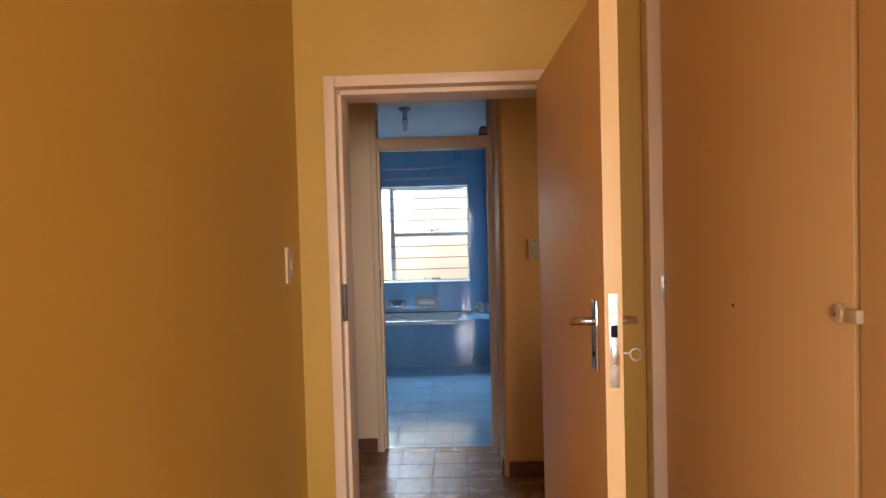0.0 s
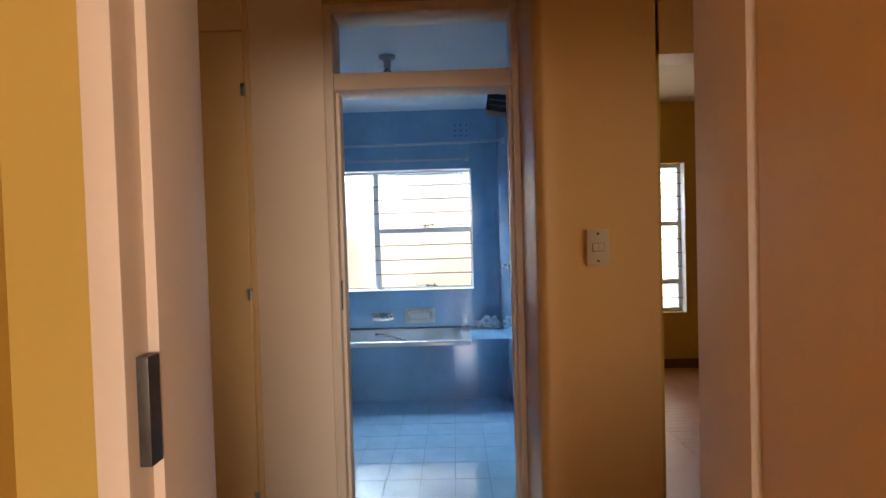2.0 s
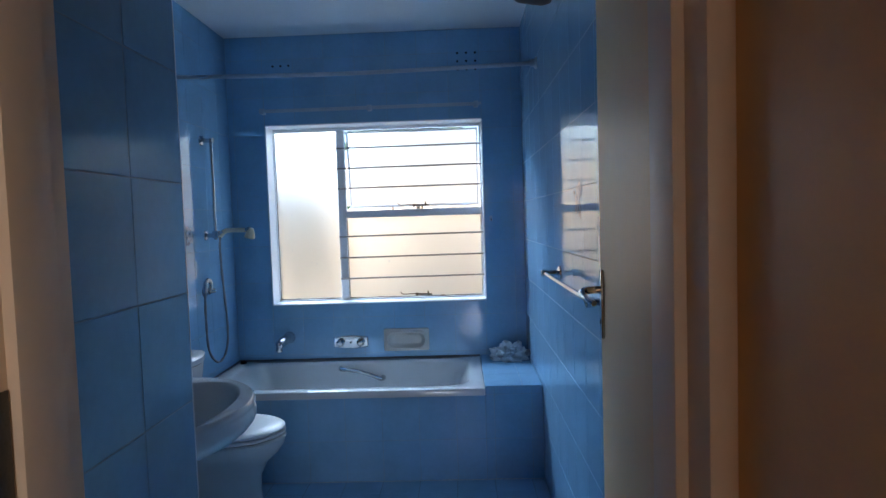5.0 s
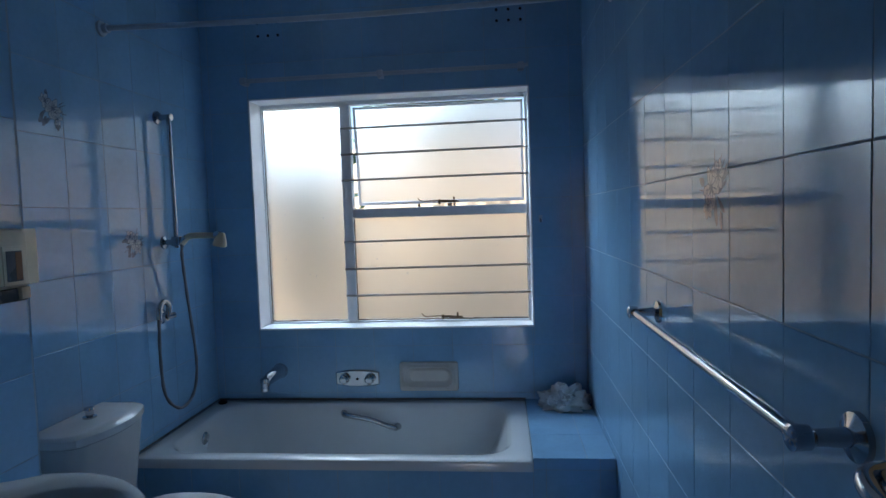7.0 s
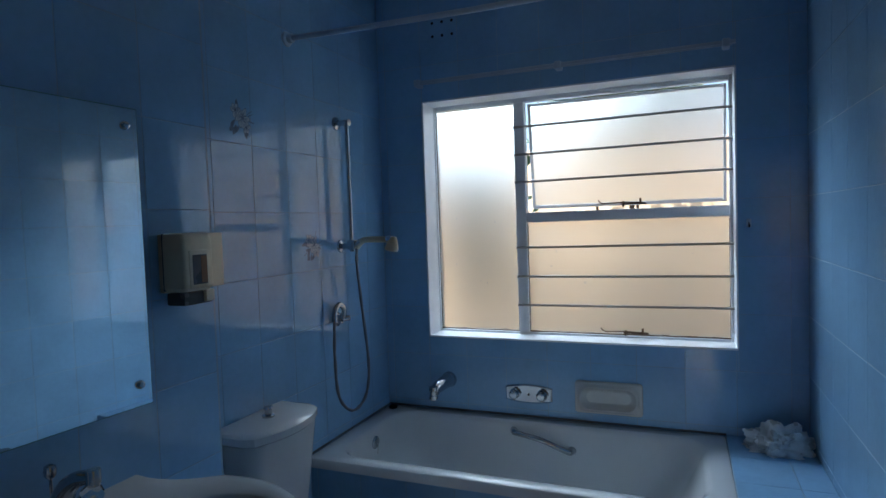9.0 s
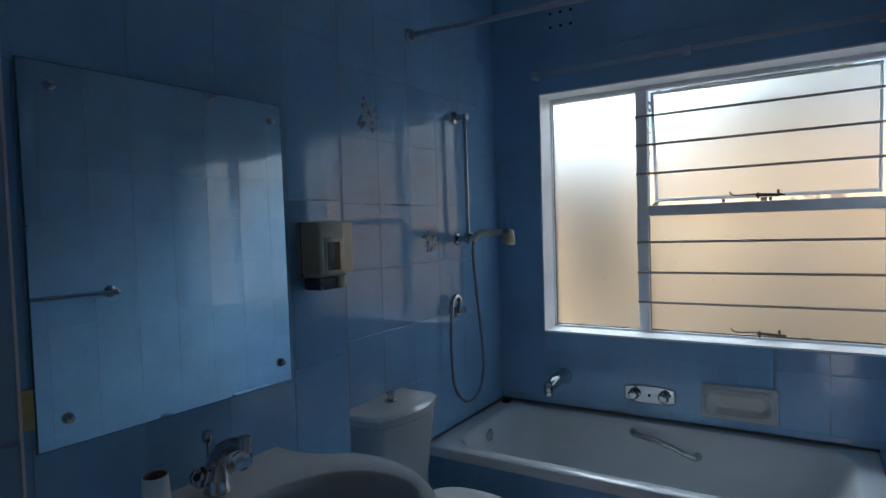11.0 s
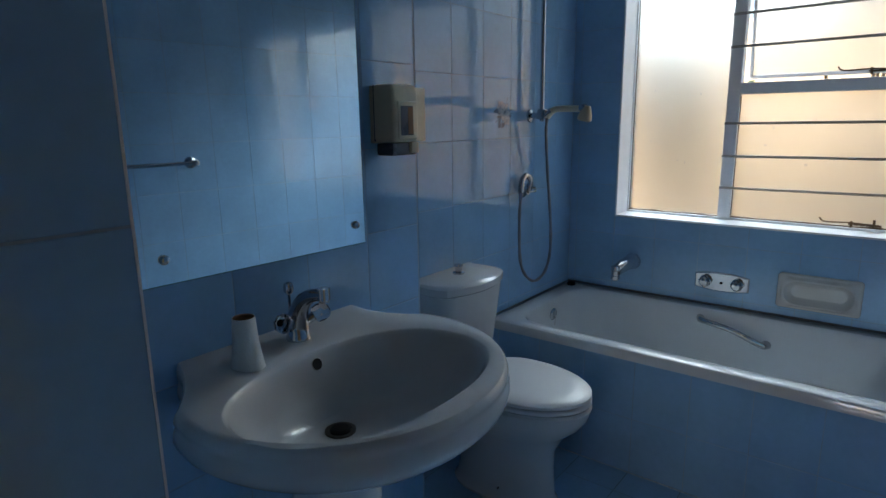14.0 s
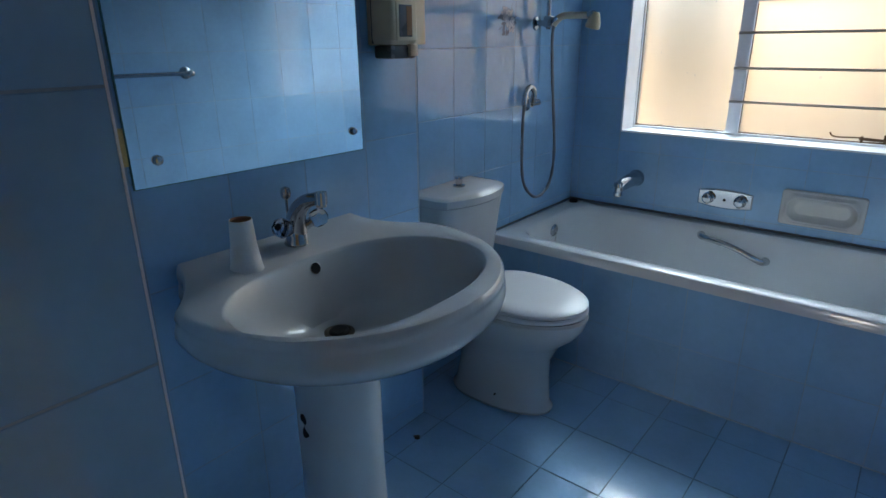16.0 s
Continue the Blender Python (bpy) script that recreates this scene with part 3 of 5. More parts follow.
# top-hung sash, propped open at the bottom
sash_turn = pose(0, 6.735, 2.016, 7.0, 0, 0)
SX0, SX1, SH = -0.742, WX1 - 0.022, 0.520


def sash_part(name, bm, m, parent, lab=""):
    bm.transform(sash_turn)
    return part(name, bm, m, parent, lab)


sash = sash_part("sash", boxes((SX0, SX0 + 0.013, 0, 0.02, -SH, 0), (SX1 - 0.013, SX1, 0, 0.02, -SH, 0), (SX0 + 0.013, SX1 - 0.013, 0, 0.02, -0.013, 0), (SX0 + 0.013, SX1 - 0.013, 0, 0.02, -SH, -SH + 0.016), bevel=0.003), M_WINDOW, win, "top-hung sash, propped open")
p = sash_part("pane", boxes((SX0 + 0.012, SX1 - 0.012, 0.008, 0.013, -SH + 0.015, -0.012)), M_FROST, sash, "frosted glass pane")
p.visible_shadow = False
for i, z in enumerate((1.900, 1.766, 1.632, 1.310, 1.167, 1.026)):
    bm = bmesh.new()
    rod(bm, (-0.80, 6.686, z), (WX1 - 0.004, 6.686, z + 0.004), 0.0058, 10)
    b = part("burglar_bar", bm, M_BAR, win, "grey horizontal burglar bar")
    for x in (-0.795, WX1 - 0.012):
        bm = bmesh.new()
        box(bm, x - 0.009, x + 0.009, 6.688, 6.697, z - 0.009, z + 0.009, bevel=0.002)
        part("lug", bm, M_WINDOW, b)
for z, name in ((1.506, "casement_stay"), (0.908, "casement_stay")):
    bm = bmesh.new()
    box(bm, -0.30, -0.19, 6.680, 6.694, z - 0.005, z + 0.002, bevel=0.001)
    tube(bm, spline([(-0.40, 6.672, z + 0.020), (-0.38, 6.674, z + 0.004), (-0.30, 6.676, z + 0.006), (-0.20, 6.678, z + 0.002)], 5), 0.003, 8)
    rod(bm, (-0.29, 6.68, z - 0.014), (-0.29, 6.68, z + 0.012), 0.005, 10)
    rod(bm, (-0.215, 6.68, z - 0.006), (-0.215, 6.68, z + 0.022), 0.005, 10)
    part(name, bm, M_RUST, win, "rusty window stay")
bm = boxes((WX0, WX1, YW - 0.004, 6.699, WZ0 - 0.004, WZ0 + 0.004))
part("sill", bm, M_WINDOW, win, "white-tiled sill")
for r in ((WX0 - 0.003, WX0 + 0.004), (WX1 - 0.004, WX1 + 0.003)):
    part("reveal", boxes((r[0], r[1], YW - 0.004, 6.699, WZ0 + 0.004, WZ1 - 0.004)), M_WINDOW, win, "white window reveal")
part("reveal", boxes((WX0, WX1, YW - 0.004, 6.699, WZ1 - 0.004, WZ1 + 0.003)), M_WINDOW, win, "white window reveal")

# far room window
fwin = structure("window_2", boxes(
    (FW[0], FW[0] + 0.04, FY + 0.1, FY + 0.15, FW[2], FW[3]), (FW[1] - 0.04, FW[1], FY + 0.1, FY + 0.15, FW[2], FW[3]), (FW[0] + 0.04, FW[1] - 0.04, FY + 0.1, FY + 0.15, FW[3] - 0.04, FW[3]),
    (FW[0] + 0.04, FW[1] - 0.04, FY + 0.1, FY + 0.15, FW[2], FW[2] + 0.04), (FW[0] + 0.04, FW[1] - 0.04, FY + 0.1, FY + 0.15, 1.43, 1.48), (FW[0] + 0.04, FW[1] - 0.04, FY + 0.1, FY + 0.15, 0.84, 0.89), (2.04, 2.08, FY + 0.095, FY + 0.155, FW[2], FW[3]), bevel=0.003), M_WINDOW, "white steel window with burglar bars", True)
for z in (0.70, 1.02, 1.16, 1.30, 1.60, 1.73, 1.86, 1.97):
    bm = bmesh.new()
    rod(bm, (FW[0], FY + 0.085, z), (FW[1], FY + 0.085, z), 0.006, 8)
    part("burglar_bar", bm, M_BAR, fwin)
p = part("pane", boxes((FW[0], FW[1], FY + 0.123, FY + 0.127, FW[2], FW[3])), M_CLEAR, fwin, "clear glass")
p.visible_shadow = False
for x in (FW[0] + 0.002, FW[1] - 0.002):
    part("reveal", boxes((x - 0.004, x + 0.004, FY - 0.004, FY + 0.098, FW[2], FW[3])), M_WINDOW, fwin, "white reveal")

bx = thing("cardboard_box", (3.42, 6.70, 0), "brown cardboard box standing against the far wall", "box")
part("carton", boxes((-0.125, 0.125, -0.08, 0.06, 0.001, 0.53), bevel=0.004), M_CARDBOARD, bx)
part("flap", boxes((-0.123, 0.123, -0.081, -0.01, 0.531, 0.536)), M_CARDBOARD, bx)
sm = solid("ceiling_lamp_holder", lathe(bmesh.new(), [(0.06, 0), (0.06, -0.02), (0.028, -0.03), (0.03, -0.085), (0.02, -0.09)], (0, 0, 0), (0, 0, 1), 20), M_SWITCH, (2.42, 5.20, CEIL + 0.05), "bare white lamp holder on the ceiling", "lamp holder")

# ---- bath ----
bath = thing("bathtub", (-0.68, 6.19, 0), "white enamelled built-in bathtub with a chrome grip", "bathtub")
RZ = 0.508
OX0, OX1, OY0, OY1 = XL + 0.002 + 0.68, 0.800, 5.822 - 6.19, 6.566 - 6.19
rows = []
for dx, dy, r, z in ((0.0, 0.0, 0.012, RZ - 0.040), (0, 0, 0.012, RZ - 0.012), (0.004, 0.004, 0.016, RZ - 0.004), (0.012, 0.012, 0.02, RZ)):
    rows.append(rounded(OX0 + dx, OX1 - dx, OY0 + dy, OY1 - dy, r, z))
for l, rr_, fr, bk, r, z in ((0.080, 0.075, 0.060, 0.062, 0.13, RZ - 0.001), (0.087, 0.084, 0.067, 0.068, 0.13, RZ - 0.006), (0.096, 0.100, 0.076, 0.076, 0.13, RZ - 0.024),
                            (0.112, 0.150, 0.086, 0.086, 0.14, RZ - 0.13), (0.135, 0.220, 0.098, 0.098, 0.15, RZ - 0.26), (0.165, 0.30, 0.125, 0.125, 0.15, RZ - 0.345),
                            (0.23, 0.39, 0.19, 0.19, 0.12, RZ - 0.376)):
    rows.append(rounded(OX0 + l, OX1 - rr_, OY0 + fr, OY1 - bk, r, z))
part("tub", loft(bmesh.new(), rows, False, True), M_ENAMEL, bath, "white enamelled tub with a rolled rim")
bm = bmesh.new()
tube(bm, spline([(OX0, OY1 - 0.002, RZ + 0.003), (0, OY1 - 0.002, RZ + 0.003), (OX1, OY1 - 0.002, RZ + 0.003)], 16), 0.005, 8)
tube(bm, spline([(OX0 + 0.002, OY0, RZ + 0.002), (OX0 + 0.002, 0, RZ + 0.002), (OX0 + 0.002, OY1, RZ + 0.002)], 12), 0.004, 8)
part("sealant", bm, M_SEAL, bath, "dark mouldy sealant line")
bm = bmesh.new()
lathe(bm, [(0.030, 0), (0.030, 0.004), (0.024, 0.010), (0.008, 0.013)], (OX0 + 0.104, 0.015, RZ - 0.066), (1, 0, -0.1), 24)
ov = part("overflow_cover", bm, M_CHROME, bath, "chrome overflow cover")
bm = bmesh.new()
tube(bm, [(OX0 + 0.117 + 0.002 * math.sin(i), 0.015, RZ - 0.07 - 0.012 * i) for i in range(5)], 0.002, 6)
part("chain", bm, M_DULL, ov)
bm = bmesh.new()
gx0, gx1, gy = -0.105, 0.165, OY1 - 0.084
tube(bm, spline([(gx0, gy + 0.012, RZ - 0.046), (gx0 + 0.01, gy - 0.02, RZ - 0.045), (gx0 + 0.05, gy - 0.045, RZ - 0.043), (gx0 + 0.14, gy - 0.052, RZ - 0.056), (gx1 - 0.05, gy - 0.048, RZ - 0.086), (gx1 - 0.01, gy - 0.03, RZ - 0.106), (gx1, gy + 0.004, RZ - 0.110)], 6), lambda t: 0.012 + 0.008 * abs(2 * t - 1) ** 3, 12)
part("grip_handle", bm, M_CHROME, bath, "curved chrome grip handle")
bm = bmesh.new()
lathe(bm, [(0.021, 0), (0.021, 0.010), (0.015, 0.016), (0.006, 0.018)], (-1.425, 6.505, RZ + 0.0), (0, 0, 1), 16)
solid("bath_plug", bm, M_BLACK, (0, 0, 0), "black rubber plug on the bath rim", "plug")

# ---- bath fittings on the window wall ----
sp = thing("bath_spout", (-1.135, YW, 0.660), "chrome wall-mounted bath spout", "spout")
bm = bmesh.new()
lathe(bm, [(0.040, 0.0), (0.038, 0.008), (0.030, 0.022), (0.022, 0.026)], (0, 0, 0), (0, -1, 0), 20)
part("flange", bm, M_CHROME, sp)
bm = bmesh.new()
tube(bm, spline([(0, -0.004, 0), (-0.008, -0.05, -0.004), (-0.022, -0.10, -0.016), (-0.03, -0.135, -0.03)], 6), lambda t: 0.037 - 0.012 * t, 12)
lathe(bm, [(0.010, 0.012), (0.021, 0.008), (0.022, -0.010), (0.018, -0.014), (0.018, -0.034), (0.021, -0.038), (0.021, -0.052), (0.012, -0.054)], (-0.03, -0.135, -0.012), (0, 0, 1), 18)
part("spout", bm, M_CHROME, sp)
bm = bmesh.new()
rod(bm, (-0.03, -0.135, -0.060), (-0.03, -0.135, -0.070), 0.013, 14)
part("aerator", bm, M_DULL, sp)
tp = thing("bath_tap_plate", (-0.727, YW, 0.620), "chrome plate with two small bath taps", "taps")


def bowed(w, h, y):
    """A plate outline with upright ends and bowed long edges."""
    xs = [w * (-1 + 2 * k / 16) for k in range(17)]
    return [(x, y, -h * (0.72 + 0.28 * (1 - (x / w) ** 2))) for x in xs] + [(x, y, h * (0.72 + 0.28 * (1 - (x / w) ** 2))) for x in reversed(xs)]


bm = loft(bmesh.new(), [bowed(0.112, 0.043, 0.0), bowed(0.112, 0.043, -0.009), bowed(0.107, 0.038, -0.014)])
part("plate", bm, M_CHROME, tp)
for x in (-0.066, 0.066):
    bm = bmesh.new()
    lathe(bm, [(0.026, 0.012), (0.026, 0.02), (0.019, 0.024), (0.021, 0.044), (0.016, 0.05), (0.006, 0.051)], (x, 0, 0), (0, -1, 0), 14)
    k = part("tap_knob", bm, M_CHROME, tp)
    for dx_, dz_ in ((0.024, 0), (-0.024, 0), (0, 0.024), (0, -0.024)):
        bm = bmesh.new()
        rod(bm, (x, -0.035, 0), (x + dx_, -0.037, dz_), 0.006, 10, 0.008)
        part("spoke", bm, M_CHROME, k)
bm = bmesh.new()
rod(bm, (0, -0.010, -0.002), (0, -0.0165, -0.002), 0.006, 10)
part("indicator", bm, M_BLACK, tp)
sd = thing("soap_dish", (-0.360, YW, 0.628), "ivory ceramic soap dish set into blue tiles", "soap dish")
bm = bmesh.new()
rings = []
for w, h, r, y in ((0.148, 0.073, 0.014, 0), (0.148, 0.073, 0.014, -0.014), (0.145, 0.070, 0.014, -0.019), (0.138, 0.063, 0.03, -0.021), (0.132, 0.058, 0.04, -0.029), (0.127, 0.054, 0.045, -0.036), (0.122, 0.049, 0.045, -0.037), (0.118, 0.045, 0.042, -0.032), (0.110, 0.037, 0.036, -0.013), (0.098, 0.026, 0.025, -0.004)):
    rings.append([(x, y, z) for x, z, _ in rounded(-w, w, -h, h, r, 0)])
loft(bm, rings)
part("dish", bm, M_IVORY, sd)

# ---- shower ----
sh = thing("hand_shower", (XL, 6.145, 1.0), "chrome hand shower with riser rail and hose", "shower")
bm = bmesh.new()
rod(bm, (0.058, 0.002, 0.33), (0.058, -0.004, 0.915), 0.0095, 14)
part("riser_rail", bm, M_CHROME, sh, "chrome riser rail")
for z in (0.355, 0.905):
    bm = bmesh.new()
    lathe(bm, [(0.030, 0), (0.028, 0.008), (0.013, 0.014), (0.012, 0.062), (0.016, 0.07)], (0, 0, z), (1, 0, 0), 18)
    part("rail_bracket", bm, M_CHROME, sh)
bm = bmesh.new()
box(bm, 0.044, 0.082, -0.018, 0.02, 0.338, 0.382, bevel=0.006)
rod(bm, (0.075, 0.0, 0.352), (0.105, 0.002, 0.374), 0.015, 14)
part("slider", bm, M_CHROME, sh)
hd = bmesh.new()
tube(hd, spline([(0.085, 0.0, 0.348), (0.11, 0.002, 0.374), (0.14, 0.003, 0.382), (0.24, 0.005, 0.380)], 6), 0.0135, 14)
handset = part("handset", hd, M_BEIGE, sh, "cream plastic shower handle")
bm = bmesh.new()
lathe(bm, [(0.012, 0.03), (0.018, 0.018), (0.027, -0.006), (0.030, -0.026), (0.026, -0.032)], (0.262, 0.005, 0.362), (0.25, 0, 1), 20)
part("shower_head", bm, M_SWITCH, handset, "white shower head")
bm = bmesh.new()
tube(bm, spline([(0.235, 0.005, 0.380), (0.255, 0.005, 0.384), (0.266, 0.005, 0.374)], 5), 0.0145, 12)
part("collar", bm, M_CHROME, handset)
bm = bmesh.new()
lathe(bm, [(0.034, 0), (0.033, 0.006), (0.020, 0.014), (0.018, 0.03)], (0, -0.055, 0.032), (1, 0, 0), 20)
rod(bm, (0.028, -0.055, 0.032), (0.05, -0.028, 0.036), 0.013, 12)
tube(bm, spline([(0.032, -0.055, 0.030), (0.040, -0.058, 0.080), (0.036, -0.085, 0.102), (0.034, -0.118, 0.080), (0.034, -0.126, 0.03)], 6), 0.012, 12)
part("outlet_elbow", bm, M_CHROME, sh)
bm = bmesh.new()
hose = spline([(0.034, -0.126, 0.03), (0.035, -0.136, -0.12), (0.038, -0.118, -0.30), (0.045, -0.02, -0.388), (0.05, 0.09, -0.35), (0.055, 0.118, -0.20), (0.062, 0.060, 0.10), (0.075, 0.012, 0.28), (0.085, 0.001, 0.345)], 26)
tube(bm, hose, lambda t: 0.0066 + 0.0007 * math.sin(t * 1400), 9)
part("hose", bm, M_HOSE, sh, "ribbed metal shower hose")

# ---- towel rail, rods, airbricks, heater, lamp ----
tr = thing("towel_rail", (XR, 4.79, 1.168), "chrome towel rail on the blue-tiled wall", "towel rail")
bm = bmesh.new()
rod(bm, (-0.064, -0.445, 0), (-0.064, 0.445, 0), 0.0095, 18)
part("bar", bm, M_CHROME, tr)
for y in (-0.432, 0.432):
    bm = bmesh.new()
    lathe(bm, [(0.030, 0), (0.029, 0.007), (0.012, 0.013), (0.010, 0.05), (0.015, 0.056), (0.016, 0.076), (0.010, 0.08)], (0, y, 0), (-1, 0, 0), 20)
    part("bracket", bm, M_CHROME, tr)
cr = thing("shower_curtain_rod", (-0.52, 5.81, 2.185), "slightly sagging white shower curtain rod", "curtain rod")
bm = bmesh.new()
tube(bm, spline([(XL + 0.523, 0, 0.004), (-0.5, 0, -0.006), (0, -0.004, -0.012), (0.5, 0, -0.004), (XR + 0.517, -0.01, 0.002)], 10), 0.0105, 14)
part("rod", bm, M_ROD, cr)
for x, s in ((XL + 0.52, 1), (XR + 0.52, -1)):
    bm = bmesh.new()
    lathe(bm, [(0.030, 0), (0.028, 0.008), (0.018, 0.012), (0.018, 0.03)], (x, 0 if s > 0 else -0.01, 0.003), (s, 0, 0), 18)
    part("socket", bm, M_ROD, cr)
ct = thing("curtain_track", (-0.545, 6.53, 2.133), "thin white curtain track above the window", "curtain track")
bm = bmesh.new()
box(bm, -0.71, 0.715, -0.010, 0.004, -0.004, 0.010, bevel=0.002)
box(bm, -0.70, 0.70, -0.016, -0.011, -0.014, -0.006, bevel=0.002)
part("track", bm, M_ROD, ct)
for x in (-0.69, 0.0, 0.68):
    bm = bmesh.new()
    box(bm, x - 0.014, x + 0.014, -0.02, 0.037, -0.018, 0.016, bevel=0.004)
    part("bracket", bm, M_ROD, ct)


def airbrick(x0, x1, z0, z1, nx, nz):
    a = thing("airbrick", ((x0 + x1) / 2, YW, (z0 + z1) / 2), "blue-painted airbrick with small round holes", "airbrick", "airbricks high on the window wall")
    w, h = (x1 - x0) / 2 + 0.02, (z1 - z0) / 2 + 0.02
    part("grille_plate", boxes((-w, w, -0.0012, 0.0005, -h, h), bevel=0.0004), M_TILE, a)
    for i in range(nx):
        for k in range(nz):
            # dark discs give the shade in the holes, the plate is not pierced
            bm = bmesh.new()
            lathe(bm, [(0.0075, 0.0005), (0.0055, 0.0012), (0.005, -0.002)], ((x1 - x0) * (i / (nx - 1) - 0.5), -0.0012, (z1 - z0) * (k / (nz - 1) - 0.5)), (0, -1, 0), 10)
            part("hole", bm, M_BLACK, a)


airbrick(0.026, 0.140, 2.360, 2.463, 3, 3)
airbrick(-1.165, -1.062, 2.360, 2.425, 3, 2)

ht = thing("wall_heater", (XR, 5.13, 2.372), "brown and silver electric bar heater high on the wall", "heater")
ht_lean = pose(-0.088, 0, 0, -14, 9, 0)                       # its face leans down towards the door


def heater_part(name, bm, m, parent=None, lab=""):
    bm.transform(ht_lean)
    return part(name, bm, m, parent or ht, lab)


def face_ring(w, z0, z1, r, y):
    return [(x, y, z) for x, z, _ in rounded(-w, w, z0, z1, r, 0)]


case = heater_part("casing", loft(bmesh.new(), [face_ring(0.070, -0.094, 0.090, 0.03, 0.075), face_ring(0.082, -0.106, 0.102, 0.026, 0.045), face_ring(0.085, -0.108, 0.104, 0.026, -0.040), face_ring(0.081, -0.104, 0.100, 0.024, -0.047), face_ring(0.074, -0.097, 0.093, 0.02, -0.047), face_ring(0.072, -0.095, 0.091, 0.02, -0.036)]), M_GRILLE, None, "dark brown enamelled casing")
heater_part("reflector", loft(bmesh.new(), [face_ring(0.069, 0.030, 0.088, 0.012, -0.034), face_ring(0.068, 0.032, 0.086, 0.012, -0.042), face_ring(0.060, 0.040, 0.078, 0.010, -0.045)]), M_DULL, None, "silver upper trim")
for i in range(9):
    z = -0.088 + 0.0125 * i
    heater_part("grille_wire", tube(bmesh.new(), [(-0.070, -0.040, z), (0.0, -0.045, z), (0.070, -0.040, z)], 0.0014, 6), M_BARK, case)
for x in (-0.036, 0.0, 0.036):
    heater_part("grille_wire", tube(bmesh.new(), [(x, -0.047, -0.092), (x, -0.047, 0.024)], 0.0014, 6), M_BARK, case)
for z in (-0.058, -0.016):
    heater_part("heating_bar", rod(bmesh.new(), (-0.066, -0.036, z), (0.066, -0.036, z), 0.005, 10), M_BAR, case, "grey heating bar")
part("wall_bracket", boxes((-0.030, 0.0, -0.01, 0.05, -0.05, 0.06), bevel=0.003), M_DULL, ht)
part("cord", tube(bmesh.new(), spline([(-0.045, 0.02, 0.095), (-0.040, 0.02, 0.14), (-0.028, 0.022, 0.19), (-0.02, 0.025, 0.2425)], 6), 0.004, 8), M_BLACK, ht, "black power cord")

lamp = thing("ceiling_lamp", (-0.425, 4.79, CEIL), "bare bulb in a white ceiling holder", "ceiling lamp")
bm = bmesh.new()
lathe(bm, [(0.055, 0), (0.055, -0.012), (0.044, -0.022), (0.024, -0.028), (0.023, -0.078), (0.018, -0.082)], (0, 0, 0), (0, 0, 1), 24)
part("lamp_holder", bm, M_BAR, lamp, "dusty lamp holder")
bm = bmesh.new()
lathe(bm, [(0.016, -0.079), (0.020, -0.090), (0.028, -0.104), (0.031, -0.120), (0.027, -0.136), (0.020, -0.146), (0.0195, -0.196), (0.016, -0.203), (0.005, -0.205)], (0, 0, 0), (0, 0, 1), 20)
part("bulb", bm, M_BULB, lamp, "pale glass bulb")

# ---- mirror ----
mir = thing("mirror", (XS, 4.640, 1.38), "frameless wall mirror fixed with four chrome screws", "mirror")
mir.matrix_world = pose(XS + 0.003, 4.640, 1.38, 0, -0.3, -2.5)     # stands off the wall at its window end
MY0, MY1, MZ0, MZ1 = -0.310, 0.300, -0.368, 0.372
part("glass_plate", boxes((0.014, 0.0195, MY0, MY1, MZ0, MZ1)), M_MIRROR_EDGE, mir, "green glass edge")
part("silvering", boxes((0.0196, 0.0203, MY0 + 0.002, MY1 - 0.002, MZ0 + 0.002, MZ1 - 0.002)), M_MIRROR, mir, "mirror surface")
for y in (MY0 + 0.055, MY1 - 0.035):
    for z in (MZ0 + 0.055, MZ1 - 0.045):
        bm = bmesh.new()
        lathe(bm, [(0.011, 0.0202), (0.011, 0.024), (0.008, 0.030), (0.003, 0.032)], (0, y, z), (1, 0, 0), 18)
        part("screw_cap", bm, M_CHROME, mir, "chrome screw cap")
part("foam_tape", boxes((0.0122, 0.0185, MY0 - 0.028, MY0 - 0.0005, MZ0 + 0.05, MZ0 + 0.125), bevel=0.001), M_TAPE, mir, "yellowed foam tape")

# ---- dispenser ----
dp = thing("paper_dispenser", (XS, 5.075, 1.36), "aged beige plastic dispenser on the tiled wall", "dispenser")
part("back_plate", boxes((0, 0.018, -0.064, 0.157, -0.079, 0.078), bevel=0.004), M_BEIGE, dp)
bm = bmesh.new()
loft(bm, [rounded(0.012, 0.082, -0.058, 0.034, 0.010, -0.076), rounded(0.012, 0.094, -0.066, 0.037, 0.009, -0.066), rounded(0.012, 0.093, -0.066, 0.037, 0.009, 0.060), rounded(0.012, 0.086, -0.064, 0.035, 0.010, 0.076), rounded(0.012, 0.072, -0.058, 0.030, 0.012, 0.080)])
part("cover", bm, M_BEIGE, dp)
part("cover_seam", boxes((0.0185, 0.0205, -0.0675, 0.039, -0.074, 0.079), bevel=0.0005), M_SMOKE, dp, "dark seam round the cover")
part("window_bezel", boxes((0.084, 0.0965, -0.050, 0.022, -0.068, 0.034), bevel=0.003), M_BEIGE, dp)
slot = part("window_slot", boxes((0.090, 0.0975, -0.041, 0.010, -0.058, 0.022), bevel=0.002), M_SMOKE, dp, "dark viewing slot")
part("level_card", boxes((0.0976, 0.0982, -0.012, 0.008, -0.054, 0.018)), M_CARDBOARD, slot, "brown card behind the slot")
part("tray", boxes((0.014, 0.078, -0.056, 0.046, -0.114, -0.078), bevel=0.008), M_SMOKE, dp, "smoky grey lower tray")
part("push_bar", boxes((0.074, 0.088, 0.012, 0.042, -0.108, -0.076), bevel=0.004), M_BEIGE, dp)


